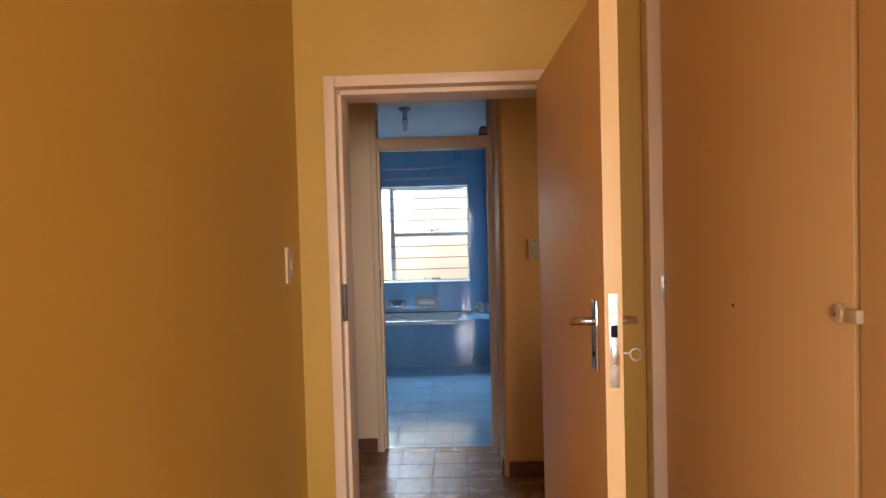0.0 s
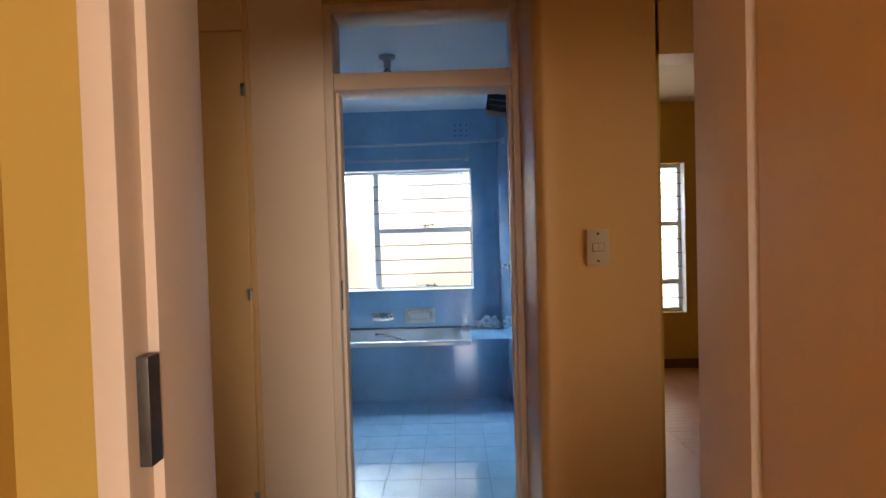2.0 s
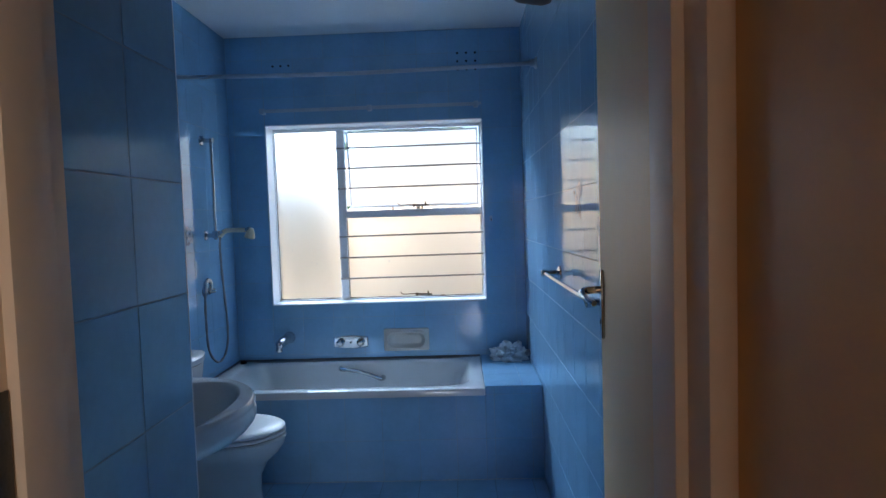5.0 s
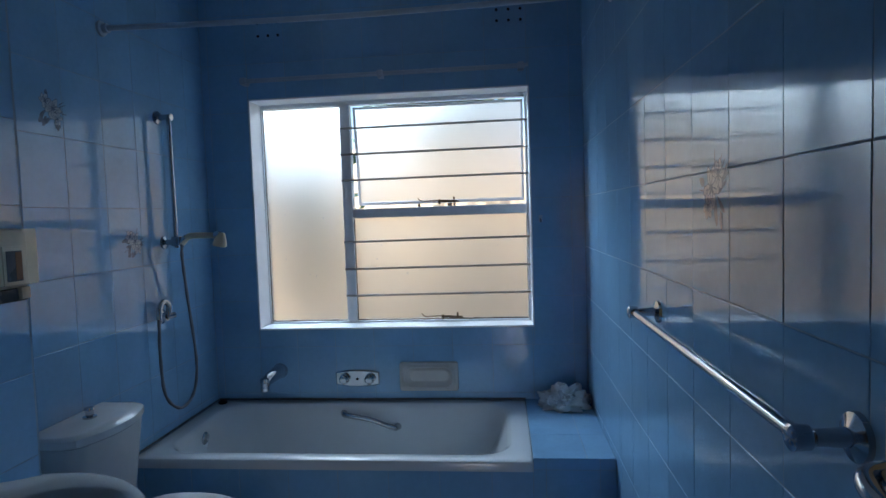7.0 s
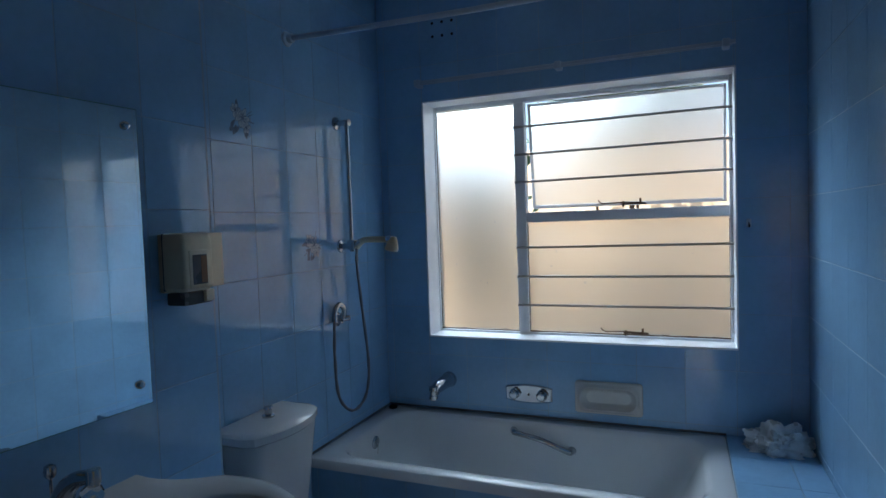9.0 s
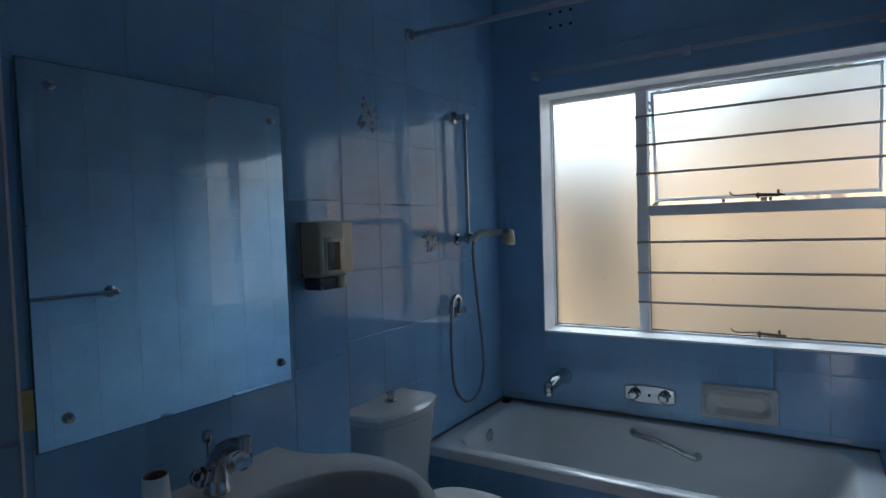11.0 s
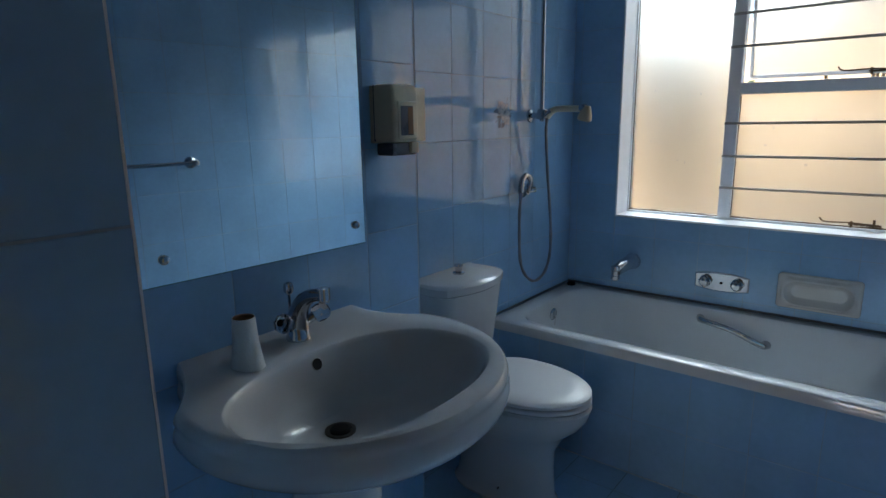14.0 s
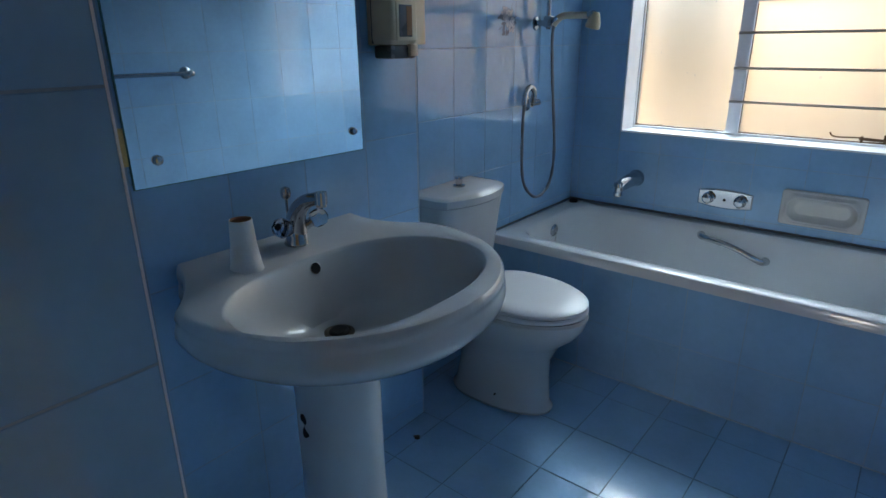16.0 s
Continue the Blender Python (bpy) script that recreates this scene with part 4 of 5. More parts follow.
# ---- basin ----
def basin_outline(n=96):
    """Star-shaped rim outline of the basin about (0.30 out from the wall, 0): flat back, waisted shoulders, round front."""
    def half(v):
        if v < 0.17:
            t = v / 0.17
            return 0.246 + 0.097 * t ** 1.35 - 0.004 * math.sin(math.pi * t)
        return 0.352 * math.sqrt(max(0.0, 1 - ((v - 0.235) / 0.352) ** 2)) if v > 0.235 else 0.343 + (0.352 - 0.343) * (v - 0.17) / 0.065
    pts = [(v, half(v)) for v in [0.587 * k / 240 for k in range(241)]]
    right = [(0.0, 0.240 * k / 20) for k in range(20)] + pts
    out = []
    angs = [(math.atan2(w, v - 0.30), v, w) for v, w in right]
    for k in range(n):
        a = -math.pi + 2 * math.pi * (k + 0.5) / n
        b = abs(a)
        best = min(angs, key=lambda q: abs(q[0] - b))
        out.append((best[1], math.copysign(best[2], a)))
    return out


bs = thing("pedestal_basin", (XS + 0.002, 4.652, 0), "white ceramic pedestal washbasin with an oval bowl", "washbasin")
BZ = 0.815
outl = basin_outline()
N = len(outl)


def ell(cv, rv, ry, z, p=2.0, cy=0.0):
    out = []
    for k in range(N):
        a = -math.pi + 2 * math.pi * (k + 0.5) / N
        out.append((cv + rv * math.copysign(abs(math.cos(a)) ** (2 / p), math.cos(a)), cy + ry * math.copysign(abs(math.sin(a)) ** (2 / p), math.sin(a)), z))
    return out


def scaled(s, z, ds=0.0, lift=0.0):
    """The outline drawn in towards its middle, the back kept on the wall; lift raises the back deck."""
    out = []
    for v, w in outl:
        back = max(0.0, 1 - v / 0.16)
        vv = 0.30 + (v - 0.30) * (s if v > 0.30 else 1 - (1 - s) * min(1, v / 0.30))
        out.append((max(0.0, vv), w * s, z + lift * back * back))
    return out


outl = [(v * 1.055, w * 1.085) for v, w in outl]
rows = [ell(0.20, 0.085, 0.095, 0.52), ell(0.20, 0.095, 0.105, 0.60), ell(0.24, 0.16, 0.20, 0.628), ell(0.27, 0.22, 0.28, 0.665), scaled(0.86, 0.700), scaled(0.935, 0.721), scaled(0.985, 0.741), scaled(1.0, 0.758), scaled(0.997, 0.772), scaled(0.988, 0.782), scaled(0.984, 0.788), scaled(0.988, 0.794, lift=0.006), scaled(0.987, 0.800, lift=0.012),
        scaled(0.978, BZ - 0.006, lift=0.016), scaled(0.962, BZ - 0.001, lift=0.018), scaled(0.935, BZ, lift=0.018),
        ell(0.352, 0.206, 0.316, BZ - 0.001, 2.3, -0.022), ell(0.352, 0.202, 0.311, BZ - 0.004, 2.3, -0.022), ell(0.350, 0.196, 0.304, BZ - 0.014, 2.3, -0.022), ell(0.348, 0.186, 0.288, BZ - 0.045, 2.25, -0.021), ell(0.335, 0.165, 0.255, BZ - 0.090, 2.2, -0.02), ell(0.305, 0.128, 0.190, BZ - 0.132, 2.1, -0.02), ell(0.265, 0.075, 0.10, BZ - 0.160, 2, -0.02), ell(0.245, 0.030, 0.030, BZ - 0.170, 2, -0.02)]
part("bowl", loft(bmesh.new(), rows, True, True), M_CERAMIC, bs)
bm = bmesh.new()
loft(bm, [ell(0.20, 0.120, 0.126, 0.0), ell(0.20, 0.120, 0.126, 0.02), ell(0.20, 0.108, 0.114, 0.06), ell(0.20, 0.104, 0.110, 0.25), ell(0.20, 0.104, 0.110, 0.50), ell(0.20, 0.110, 0.116, 0.636)])
ped = part("pedestal", bm, M_CERAMIC, bs)
bm = bmesh.new()
tube(bm, spline([(0.19, -0.108, 0.445), (0.20, -0.109, 0.425), (0.195, -0.109, 0.405), (0.205, -0.109, 0.385)], 5), lambda t: 0.005 + 0.004 * math.sin(9 * t), 8)
part("crack", bm, M_BLACK, ped, "black chipped gap")
bm = bmesh.new()
lathe(bm, [(0.036, 0), (0.036, 0.004), (0.028, 0.005), (0.026, 0.001)], (0.245, -0.02, BZ - 0.170), (0, 0, 1), 28)
dr = part("drain", bm, M_STRIKE, bs, "tarnished drain ring")
bm = bmesh.new()
lathe(bm, [(0.024, 0.001), (0.024, 0.006), (0.019, 0.010), (0.004, 0.011)], (0.245, -0.02, BZ - 0.170), (0, 0, 1), 24)
part("drain_plug", bm, M_BLACK, dr)
bm = bmesh.new()
lathe(bm, [(0.0150, 0), (0.0150, 0.0012), (0.0140, 0.0018), (0.0135, 0.001)], (0.1600, -0.008, BZ - 0.031), (0.93, 0, 0.36), 20)
part("overflow_ring", bm, M_DULL, bs)
# black disc puts the shade of the overflow hole in as colour
bm = bmesh.new()
lathe(bm, [(0.0138, 0.0008), (0.0138, 0.0019), (0.004, 0.0020)], (0.1600, -0.008, BZ - 0.031), (0.93, 0, 0.36), 18)
part("overflow_hole", bm, M_BLACK, bs)

tap = thing("basin_mixer_tap", (XS + 0.075, 4.662, BZ + 0.008), "chrome basin mixer with two acrylic handles", "tap")
bm = bmesh.new()
lathe(bm, [(0.030, 0), (0.030, 0.006), (0.025, 0.018), (0.022, 0.045), (0.020, 0.06)], (0, 0, 0), (0, 0, 1), 24)
part("base", bm, M_CHROME, tap)
bm = bmesh.new()
tube(bm, spline([(0.0, 0, 0.03), (0.006, 0, 0.066), (0.026, 0, 0.098), (0.060, 0, 0.120), (0.104, 0, 0.130)], 7), lambda t: 0.0290 - 0.0155 * t ** 0.8, 16)
rod(bm, (0.105, 0, 0.146), (0.105, 0, 0.118), 0.0145, 18)
part("spout", bm, M_CHROME, tap)
bm = bmesh.new()
rod(bm, (0.105, 0, 0.119), (0.105, 0, 0.112), 0.0120, 16)
part("aerator", bm, M_DULL, tap)
for s in (-1, 1):
    bm = bmesh.new()
    rod(bm, (0.002, s * 0.010, 0.035), (0.016, s * 0.040, 0.052), 0.012, 14)
    arm = part("valve_arm", bm, M_CHROME, tap)
    bm = bmesh.new()
    lathe(bm, [(0.014, 0), (0.022, 0.006), (0.0245, 0.018), (0.023, 0.032), (0.016, 0.040), (0.010, 0.041)], (0.015, s * 0.038, 0.050), (0.42, s * 0.84, 0.42), 8)
    part("handle", bm, M_ACRYLIC, arm, "clear acrylic handle")
    bm = bmesh.new()
    lathe(bm, [(0.0085, 0.0405), (0.0085, 0.043), (0.003, 0.0435)], (0.015, s * 0.038, 0.050), (0.42, s * 0.84, 0.42), 14)
    part("cap", bm, M_BLACK, arm, "dark handle cap")
bm = bmesh.new()
rod(bm, (-0.026, 0, 0.0), (-0.026, 0, 0.118), 0.0035, 8)
lathe(bm, [(0.005, 0.108), (0.011, 0.114), (0.013, 0.124), (0.011, 0.136), (0.004, 0.140)], (-0.026, 0, 0), (0, 0, 1), 16)
part("pop_up_knob", bm, M_CHROME, tap, "chrome pop-up lift rod")

rl = thing("cardboard_tube", (XS + 0.112, 4.494, BZ + 0.003), "nearly empty toilet roll with loose paper, standing on the basin", "toilet roll")
bm = bmesh.new()
rows = [[(r * math.cos(a) * (1 + 0.03 * math.sin(3 * a)), r * math.sin(a), z) for a in (2 * math.pi * k / 28 for k in range(28))] for r, z in ((0.0195, 0.112), (0.0195, 0.002), (0.0215, 0.0), (0.0225, 0.115), (0.0195, 0.112))]
loft(bm, rows, False, False)
part("core", bm, M_CARDBOARD, rl, "brown cardboard core")
bm = bmesh.new()
rows = []
for r, z in ((0.0228, 0.114), (0.0245, 0.114), (0.0262, 0.06), (0.030, 0.02), (0.033, 0.0), (0.0232, 0.0)):
    rows.append([((r + (0.008 * max(0, math.cos(a - 0.6)) * (0.114 - z) / 0.114)) * math.cos(a), (r + 0.004 * math.sin(2 * a) * (0.114 - z) / 0.114) * math.sin(a), z) for a in (2 * math.pi * k / 36 for k in range(36))])
loft(bm, rows, False, False)
part("paper", bm, M_PAPER, rl, "loose white paper layer")

# ---- toilet ----
wc = thing("toilet", (XL + 0.002, 5.495, 0), "white close-coupled toilet with a closed lid", "toilet")
bm = bmesh.new()
rows = []
for d, w, z, r in ((0.135, 0.150, 0.40, 0.04), (0.145, 0.158, 0.44, 0.045), (0.165, 0.172, 0.62, 0.05), (0.178, 0.180, 0.745, 0.05)):
    rows.append(rounded(0.008, d, -w, w, r, z))
part("cistern", loft(bmesh.new(), rows), M_CERAMIC, wc)


def bow(d, w, z, crown=0.0):
    """A cistern-lid outline with a bowed front."""
    out = [(0.004, -w + 2 * w * k / 10, z) for k in range(10, -1, -1)]
    for k in range(25):
        s = -1 + 2 * k / 24
        out.append((d - 0.055 * s * s - (0.03 if abs(s) == 1 else 0), w * s, z + crown * (1 - s * s)))
    return out


bm = loft(bmesh.new(), [bow(0.208, 0.184, 0.746), bow(0.214, 0.190, 0.752), bow(0.214, 0.190, 0.776), bow(0.206, 0.183, 0.784), bow(0.19, 0.168, 0.786, 0.008)])
part("cistern_lid", bm, M_CERAMIC, wc, "bowed ceramic cistern lid")
bm = bmesh.new()
lathe(bm, [(0.022, 0.788), (0.022, 0.794), (0.012, 0.797), (0.013, 0.812), (0.017, 0.818), (0.015, 0.824), (0.004, 0.826)], (0.085, 0, 0), (0, 0, 1), 20)
part("flush_knob", bm, M_CHROME, wc, "chrome flush knob")


def egg(x0, x1, w, z, n=48, blunt=0.62):
    """An egg outline from the hinge side x0 to the tip x1."""
    out = []
    c = x0 + (x1 - x0) * 0.45
    for k in range(n):
        a = 2 * math.pi * k / n
        x = math.cos(a)
        out.append((c + (x1 - c) * x if x > 0 else c + (c - x0) * math.copysign(abs(x) ** blunt, x), w * math.sin(a), z))
    return out


bm = loft(bmesh.new(), [egg(0.09, 0.505, 0.108, 0.0), egg(0.085, 0.510, 0.112, 0.012), egg(0.10, 0.495, 0.104, 0.035), egg(0.12, 0.488, 0.098, 0.14), egg(0.13, 0.492, 0.104, 0.21), egg(0.12, 0.525, 0.140, 0.275), egg(0.10, 0.584, 0.172, 0.325), egg(0.08, 0.607, 0.182, 0.36), egg(0.07, 0.616, 0.186, 0.395), egg(0.075, 0.610, 0.180, 0.405)])
part("pan", bm, M_CERAMIC, wc)
part("shelf", loft(bmesh.new(), [rounded(0.01, 0.20, -0.10, 0.10, 0.03, 0.28), rounded(0.01, 0.20, -0.15, 0.15, 0.04, 0.36), rounded(0.01, 0.20, -0.155, 0.155, 0.04, 0.401)]), M_CERAMIC, wc)
bm = loft(bmesh.new(), [egg(0.165, 0.606, 0.176, 0.409), egg(0.160, 0.613, 0.182, 0.413), egg(0.160, 0.613, 0.182, 0.422), egg(0.165, 0.608, 0.177, 0.427)])
part("seat", bm, M_SEAT, wc, "white plastic seat")
bm = loft(bmesh.new(), [egg(0.168, 0.606, 0.176, 0.430), egg(0.163, 0.612, 0.181, 0.434), egg(0.164, 0.611, 0.180, 0.442), egg(0.175, 0.599, 0.168, 0.450), egg(0.22, 0.53, 0.12, 0.455)])
part("seat_lid", bm, M_SEAT, wc, "white plastic lid")
for y in (-0.075, 0.075):
    bm = bmesh.new()
    rod(bm, (0.155, y - 0.02, 0.43), (0.155, y + 0.02, 0.43), 0.013, 12)
    part("seat_hinge", bm, M_SEAT, wc)
bm = bmesh.new()
rod(bm, (0.33, -0.090, 0.058), (0.33, -0.1065, 0.058), 0.0035, 10)
part("fixing_screw", bm, M_RUST, wc)

# ---- plastic bag on the bath ledge ----
bm = bmesh.new()
bmesh.ops.create_icosphere(bm, subdivisions=5, radius=0.1)
for v in bm.verts:
    d = v.co.normalized()
    k = 0.62 + 0.5 * noise.noise(d * 2.3) + 0.30 * noise.noise(d * 5.0 + Vector((3, 1, 7))) + 0.16 * abs(noise.noise(d * 11.0)) + 0.05 * noise.noise(d * 26.0)
    v.co = Vector((d.x * 0.105, d.y * 0.075, max(-0.3, d.z) * 0.085)) * max(0.35, k + 0.33)
    v.co.z = max(v.co.z, -0.012)
bag = linked("plastic_bag", bm, M_BAG, True, 80)
bag.location = (0.300, 6.440, 0.523)
tagged(bag, "crumpled clear plastic bag lying on the bath ledge", "plastic bag")


# ---- small things on wall and floor ----
hk = thing("wall_hook", (0.214, YW, 1.402), "small grey plastic hook on the tiles beside the window", "hook")
part("base", boxes((-0.009, 0.009, -0.005, 0.0, -0.016, 0.018), bevel=0.002), M_ROD, hk)
part("hook", tube(bmesh.new(), spline([(0, -0.004, 0.002), (0, -0.012, -0.010), (0, -0.020, -0.014), (0, -0.026, -0.004)], 5), 0.003, 8), M_SMOKE, hk, "dark hook")
rnd = random.Random(21)
bm = bmesh.new()
bmesh.ops.create_icosphere(bm, subdivisions=2, radius=0.011)
for v in bm.verts:
    v.co = Vector((v.co.x * rnd.uniform(0.6, 1.5), v.co.y * rnd.uniform(0.5, 1.2), max(v.co.z, -0.004) * 0.6))
bit = linked("debris", bm, M_STRIKE)
bit.location = (-1.252, 5.08, 0.0026)
tagged(bit, "small dark crumb of dirt on the floor tiles", "debris")

# ---- floral prints on tiles ----
def flower(name, at, side, size, seed, label):
    """A printed spray of blossoms with dark leaves, a thin layer on the tile."""
    rnd = random.Random(seed)
    leaves, petals, lines = bmesh.new(), bmesh.new(), bmesh.new()

    def blob(bm, x, cy, cz, ry, rz, turn, inner=0.0, n=14):
        """A wavy oval, filled or with an open middle."""
        vs = []
        for k in range(n):
            a = 2 * math.pi * k / n
            y, z = ry * math.cos(a) * (1 + 0.10 * math.sin(4 * a + cy * 90)), rz * math.sin(a) * (1 + 0.22 * math.sin(3 * a + cz * 70))
            vs.append(bm.verts.new((side * x, cy + y * math.cos(turn) - z * math.sin(turn), cz + y * math.sin(turn) + z * math.cos(turn))))
        if not inner:
            bm.faces.new(vs)
            return
        ring = [bm.verts.new((v.co.x, cy + (v.co.y - cy) * inner, cz + (v.co.z - cz) * inner)) for v in vs]
        for k in range(n):
            bm.faces.new((vs[k], vs[(k + 1) % n], ring[(k + 1) % n], ring[k]))
    for k in range(9):                                        # leaves, most of them to the lower side
        a = -2.2 + rnd.gauss(0, 1.0)
        r = size * rnd.uniform(0.45, 0.85)
        blob(leaves, 0.0005 + 0.00003 * k, r * math.cos(a), r * math.sin(a), size * rnd.uniform(0.16, 0.30), size * rnd.uniform(0.07, 0.13), a + rnd.uniform(-0.5, 0.5))
    depth = 0.0009
    for cy, cz, s in ((0.14, 0.10, 1.0), (-0.34, 0.38, 0.7), (0.36, -0.34, 0.62)):
        for k in range(6):
            a = 2 * math.pi * k / 6 + rnd.uniform(-0.25, 0.25)
            y, z = size * (cy + 0.30 * s * math.cos(a)), size * (cz + 0.30 * s * math.sin(a))
            ry, rz = size * s * 0.25, size * s * 0.17
            blob(petals, depth, y, z, ry, rz, a)
            blob(lines, depth + 0.0001, y, z, ry, rz, a, 0.84)
            blob(lines, depth + 0.0001, size * (cy + 0.24 * s * math.cos(a)), size * (cz + 0.24 * s * math.sin(a)), ry * 0.6, rz * 0.10, a + 0.15)
            depth += 0.00002
        blob(lines, depth + 0.0002, size * cy, size * cz, size * s * 0.09, size * s * 0.09, 0)
    for k in range(5):                                        # thin stalks
        a = rnd.uniform(0, 6.28)
        blob(lines, 0.0008, 0.78 * size * math.cos(a), 0.78 * size * math.sin(a), 0.24 * size, 0.022 * size, a)
    ob = part(name, petals, M_PETAL, None, "", False)
    ob.location = at
    tagged(part("leaf_print", leaves, M_DECAL, ob, "", False), "dark grey printed leaves", "", "", "stuff")
    tagged(part("line_print", lines, M_DECAL, ob, "", False), "dark grey printed lines", "", "", "stuff")
    return tagged(ob, label, "floral print", "floral prints on tiles")


flower("floral_print", (XL, 5.525, 1.832), 1, 0.072, 3, "grey print of blossoms and leaves on a tile")
flower("floral_print", (XL, 5.928, 1.362), 1, 0.072, 5, "pale grey print of blossoms on a tile")
flower("floral_print", (XR, 4.820, 1.465), -1, 0.080, 8, "faint grey print of blossoms on a tile")

# ---- garden beyond the window ----
gw = structure("garden_wall", boxes((-9, 9, 8.9, 9.1, -0.26, 2.05)), M_PLASTER, "sunlit beige garden wall")


def shrub(at, w, h, seed, label, low=0.5, deep=0.17, leaves=1500):
    rnd = random.Random(seed)
    t = thing("shrub", at, label, "shrub")
    bm = bmesh.new()
    limbs = []
    for k in range(5):
        a, top = rnd.uniform(0, 6.28), rnd.uniform(low, 0.9) * h
        p = spline([(0, 0, 0), (0.1 * w * math.cos(a), 0.1 * w * math.sin(a), 0.4 * top), (0.33 * w * math.cos(a), 0.25 * w * math.sin(a), top)], 5)
        tube(bm, p, lambda q: 0.022 * (1 - 0.8 * q), 7)
        limbs.append(p[-1])
    part("trunk", bm, M_BARK, t)
    verts, faces = [], []
    for k in range(leaves):
        c = limbs[rnd.randrange(5)] + Vector((rnd.gauss(0, 0.22 * w), rnd.gauss(0, 0.15 * w), rnd.gauss(0, deep * h)))
        u = Vector((rnd.gauss(0, 1), rnd.gauss(0, 1), rnd.gauss(0, 1))).normalized() * rnd.uniform(0.03, 0.06)
        s = u.orthogonal() * 0.5
        i = len(verts)
        verts += [c - u, c + s, c + u, c - s]
        faces.append((i, i + 1, i + 2, i + 3))
    mesh = bpy.data.meshes.new("crown")
    mesh.from_pydata([tuple(v) for v in verts], [], faces)
    mesh.materials.append(M_LEAF)
    crown = new("crown", mesh)
    crown.parent = t
    return t


shrub((-0.5, 9.75, -0.25), 0.9, 3.1, 4, "green shrub behind the garden wall")
shrub((-1.40, 7.95, -0.25), 0.5, 2.1, 6, "green shrub in front of the garden wall")

shrub((-0.45, 8.0, -0.25), 0.62, 2.85, 9, "slender green bush close outside the bathroom window", 0.84, 0.045, 1100)

# ---- tiles, planks: pieces of walls and floors ----
TILE_MESHES = {}


def tile_mesh(w, h, material, depth=GR):
    """A tile lying in its own x-z plane, facing -y, with its face's middle at the origin and eased edges."""
    key = (round(w, 3), round(h, 3), material.name)
    if key not in TILE_MESHES:
        a, b, e = w / 2, h / 2, 0.0009
        vs = [(x, depth, z) for x, z in ((-a, -b), (a, -b), (a, b), (-a, b))] + [(x, e * 0.8, z) for x, z in ((-a, -b), (a, -b), (a, b), (-a, b))] + [(x, 0, z) for x, z in ((-a + e, -b + e), (a - e, -b + e), (a - e, b - e), (-a + e, b - e))]
        fs = [(8, 9, 10, 11)]
        for k in range(4):
            j = (k + 1) % 4
            fs += [(k, j, 4 + j, 4 + k), (4 + k, 4 + j, 8 + j, 8 + k)]
        me = bpy.data.meshes.new("tile")
        me.from_pydata(vs, [], fs)
        me.materials.append(material)
        TILE_MESHES[key] = me
    return TILE_MESHES[key]


def cut(rect, holes):
    """A rectangle with the holes taken out of it, as rectangles."""
    out = [rect]
    for a0, a1, b0, b1 in holes:
        nxt = []
        for u0, u1, v0, v1 in out:
            if a0 >= u1 or a1 <= u0 or b0 >= v1 or b1 <= v0:
                nxt.append((u0, u1, v0, v1))
                continue
            if a0 > u0:
                nxt.append((u0, a0, v0, v1))
            if a1 < u1:
                nxt.append((a1, u1, v0, v1))
            m0, m1 = max(u0, a0), min(u1, a1)
            if b0 > v0:
                nxt.append((m0, m1, v0, b0))
            if b1 < v1:
                nxt.append((m0, m1, b1, v1))
        out = nxt
    return out


def tiles(parent, place, turn, u_range, v_range, us, vs, holes=(), material=None, joint=0.0022, name="tile"):
    """Tiles on a plane: place(u, v) gives the world point, turn the tile's turn; us and vs are a joint's place and the pitch."""
    material = material or M_TILE
    rnd = random.Random(len(TILE_MESHES) + 7)

    def lines(lo, hi, first, pitch):
        k0 = math.floor((lo - first) / pitch)
        xs = [first + pitch * k for k in range(k0, k0 + int((hi - lo) / pitch) + 3)]
        return [lo] + [x for x in xs if lo + 0.006 < x < hi - 0.006] + [hi]
    ul, vl = lines(*u_range, *us), lines(*v_range, *vs)
    for u0, u1 in zip(ul, ul[1:]):
        for v0, v1 in zip(vl, vl[1:]):
            for a0, a1, b0, b1 in cut((u0, u1, v0, v1), holes):
                if a1 - a0 < 0.008 or b1 - b0 < 0.008:
                    continue
                ob = new(name, tile_mesh(a1 - a0 - joint, b1 - b0 - joint, material))
                x, y, z = place((a0 + a1) / 2, (b0 + b1) / 2)
                ob.matrix_world = pose(x, y, z, *turn) @ pose(0, 0, 0, rnd.uniform(-0.22, 0.22), 0, rnd.uniform(-0.22, 0.22))
                ob.parent = parent


ROWS_Z = (0.302, 0.2405)
TOP = CEIL - 0.002
tiles(wall_bath_window, lambda u, v: (u, YW, v), (0, 0, 0), (XL, XR), (0.5, TOP), (-0.637, 0.2), ROWS_Z, [(WX0 - 0.002, WX1 + 0.002, WZ0 - 0.004, WZ1 + 0.002)])
tiles(wall_bath_shower, lambda u, v: (XL, u, v), (0, 0, 90), (YSTEP, YW), (0, TOP), (5.578, 0.2025), ROWS_Z)
tiles(wall_bath_towel, lambda u, v: (XR, u, v), (0, 0, -90), (YB + 0.03, YW), (0, TOP), (5.555, 0.2025), ROWS_Z)
tiles(wall_bath_basin, lambda u, v: (XS, u, v), (0, 0, 90), (YPIER, YSTEP), (0, TOP), (4.545, 0.2195), ROWS_Z)
tiles(wall_bath_basin, lambda u, v: (u, YSTEP, v), (0, 0, 180), (XL, XS), (0, TOP), (XL, 0.5), ROWS_Z)
tiles(wall_bath_pier, lambda u, v: (XP, u, v), (0, 0, 90), (YB + 0.02, YPIER), (0, TOP), (YPIER - 0.2025, 0.2025), ROWS_Z)
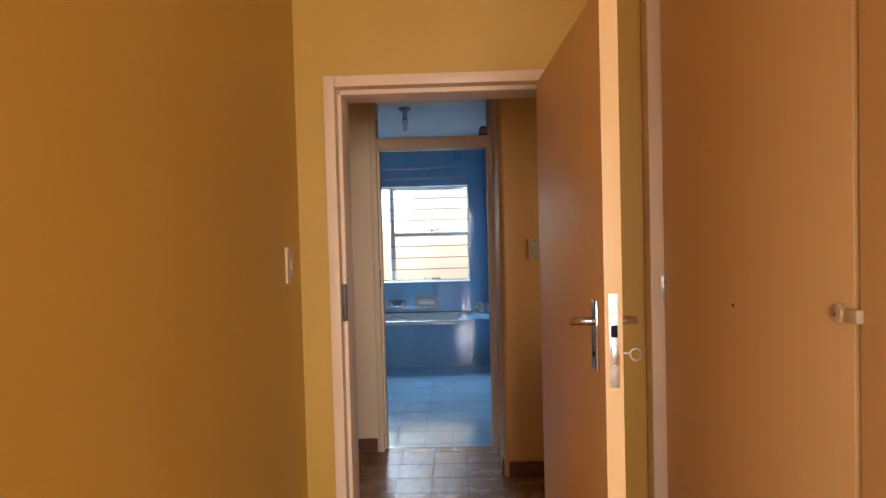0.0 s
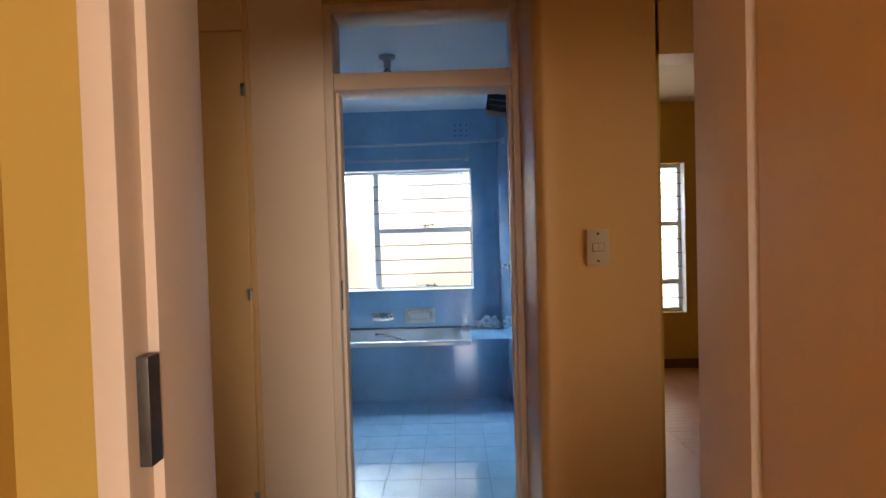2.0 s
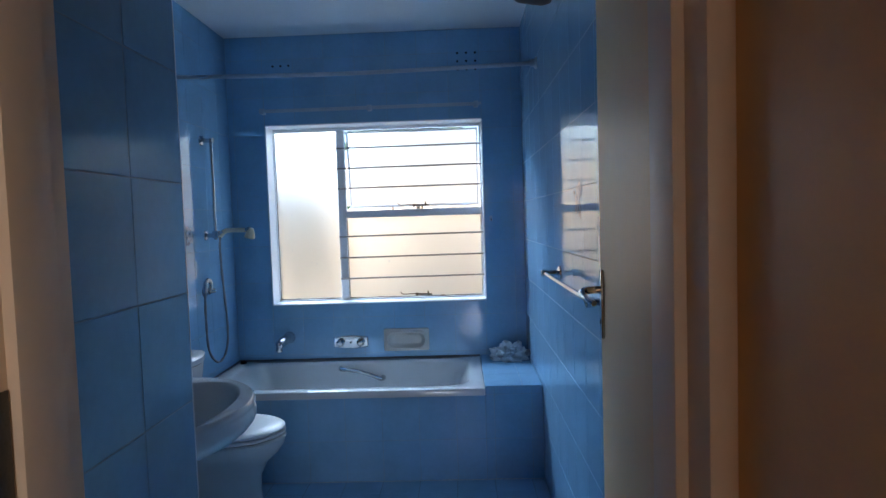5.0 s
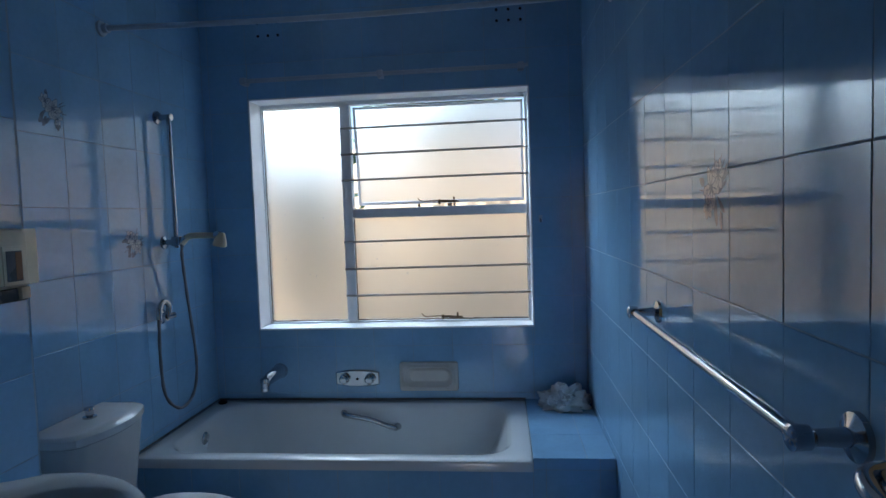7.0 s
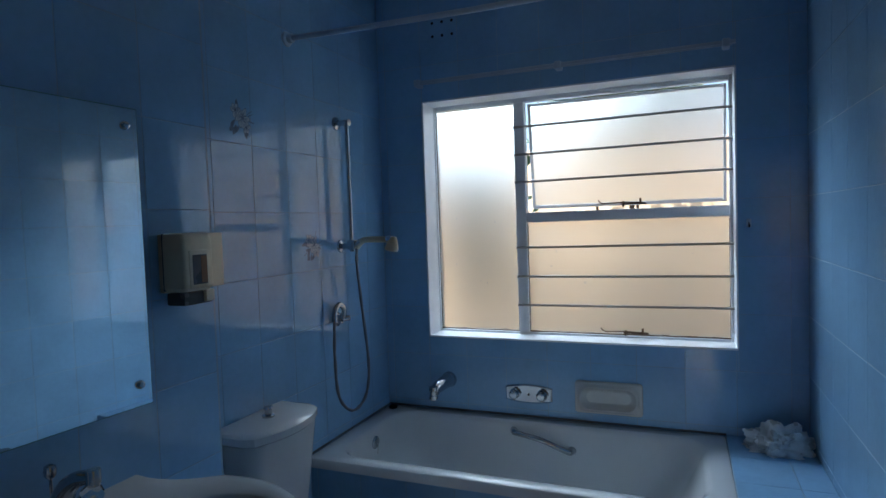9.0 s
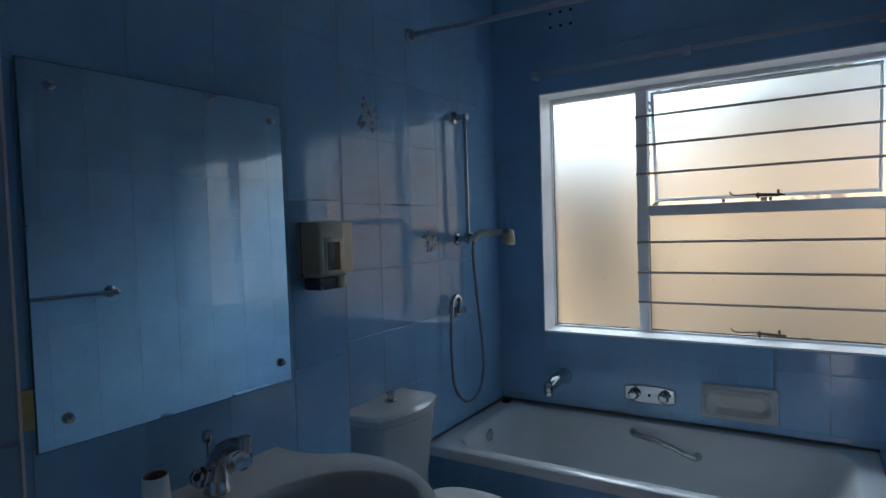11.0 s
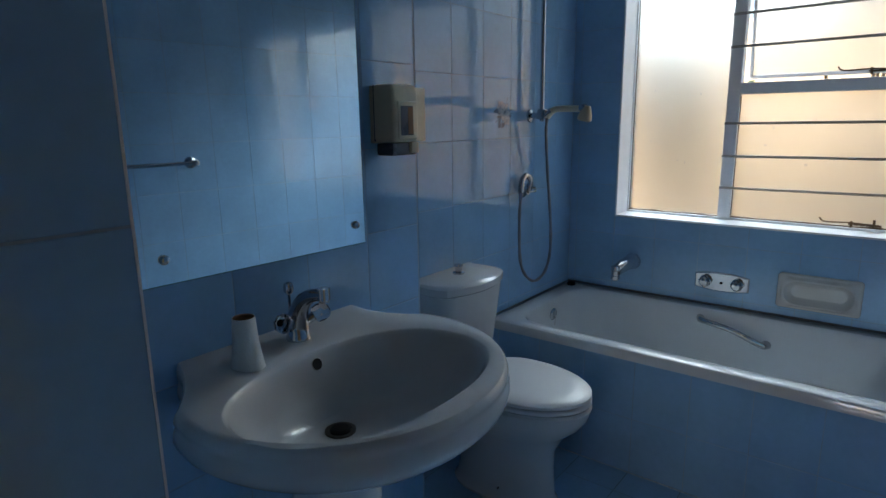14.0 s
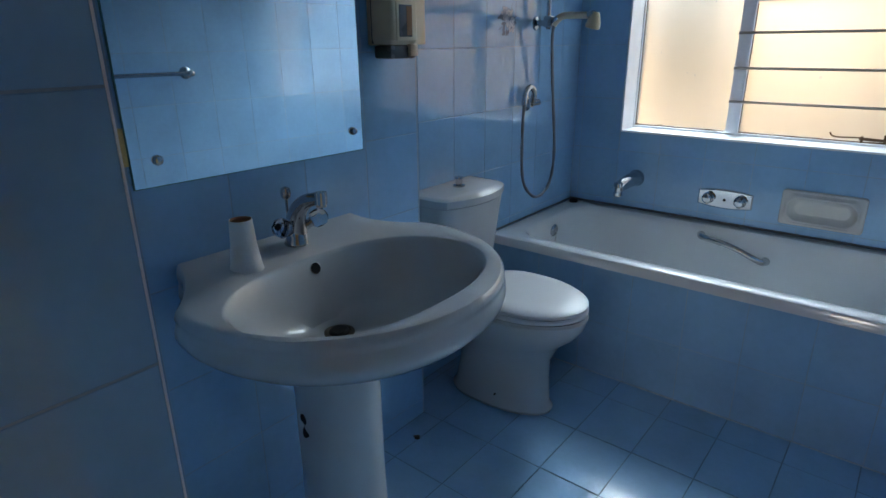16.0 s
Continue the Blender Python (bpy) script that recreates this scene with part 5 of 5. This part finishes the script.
tiles(wall_bath_pier, lambda u, v: (u, YPIER, v), (0, 0, 180), (XS, XP), (0, TOP), (XP, 0.2025), ROWS_Z)
tiles(floor_bath, lambda u, v: (u, v, 0.0), (-90, 0, 0), (XL, XR), (3.39, 5.85), (-0.644, 0.2005), (5.21, 0.25), [(XL, XP, YB, YPIER), (XL, XS, YPIER, YSTEP)], M_FLOOR_TILE, 0.0028)

# bath front and ledge
YF = 5.850
bath_panel = structure("bath_panel", boxes((XL, XR, YF + GR, YF + 0.04, 0, 0.466), (0.118, XR, YF + 0.04, YW, 0, 0.504), (0.118, XR, YF + GR, YF + 0.04, 0.466, 0.504)), M_GROUT, "blue-tiled bath front and ledge")
tiles(bath_panel, lambda u, v: (u, YF, v), (0, 0, 0), (XL, 0.118), (0, 0.467), (-0.640, 0.2005), (0.224, 0.2405))
tiles(bath_panel, lambda u, v: (u, YF, v), (0, 0, 0), (0.118, XR), (0, 0.510), (0.166, 0.2005), (0.224, 0.2405))
tiles(bath_panel, lambda u, v: (u, v, 0.510), (-90, 0, 0), (0.120, XR), (YF, YW), (0.32, 0.2), (6.09, 0.2405))
bm = bmesh.new()
box(bm, XP - 0.002, XP + 0.0007, YPIER - 0.0012, YPIER + 0.0009, 0, TOP, bevel=0.0003)
structure("trim_pier", bm, M_WINDOW, "thin white tile edge trim")

rnd = random.Random(5)
bm = bmesh.new()
x = XL
while x < XR - 0.01:                                         # worn pale filler between the bath front and the floor
    w = min(rnd.uniform(0.03, 0.09), XR - x)
    box(bm, x, x + w, YF - rnd.uniform(0.0025, 0.005), YF + 0.0005, 0.0002, rnd.uniform(0.002, 0.005))
    x += w
structure("trim_bath_front", bm, M_PETAL, "pale worn filler along the bath front")

# hall floor and parquet
tiles(floor_hall, lambda u, v: (u, v, 0.0), (-90, 0, 0), (-1.38, 1.60), (BEDY - 0.02, YH + 0.055), (-0.161, 0.2115), (3.095, 0.2115), [(-1.4, -0.445, 1.5, BEDY2), (-1.4, -0.853, CUPY + 0.01, 3.4), (0.335, 1.6, 1.5, BEDY2)], M_TERRA, 0.005, "floor_tile")
tiles(floor_far, lambda u, v: (u, v, 0.0), (-90, 0, 0), (1.45, 3.95), (4.4, 6.78), (1.45, 0.45), (4.4, 0.075), (), M_PARQUET, 0.0012, "plank")
bm = boxes((DX0, DX1, 3.384, 3.392, -0.002, 0.003))
structure("threshold_strip", bm, M_DULL, "thin metal threshold strip")
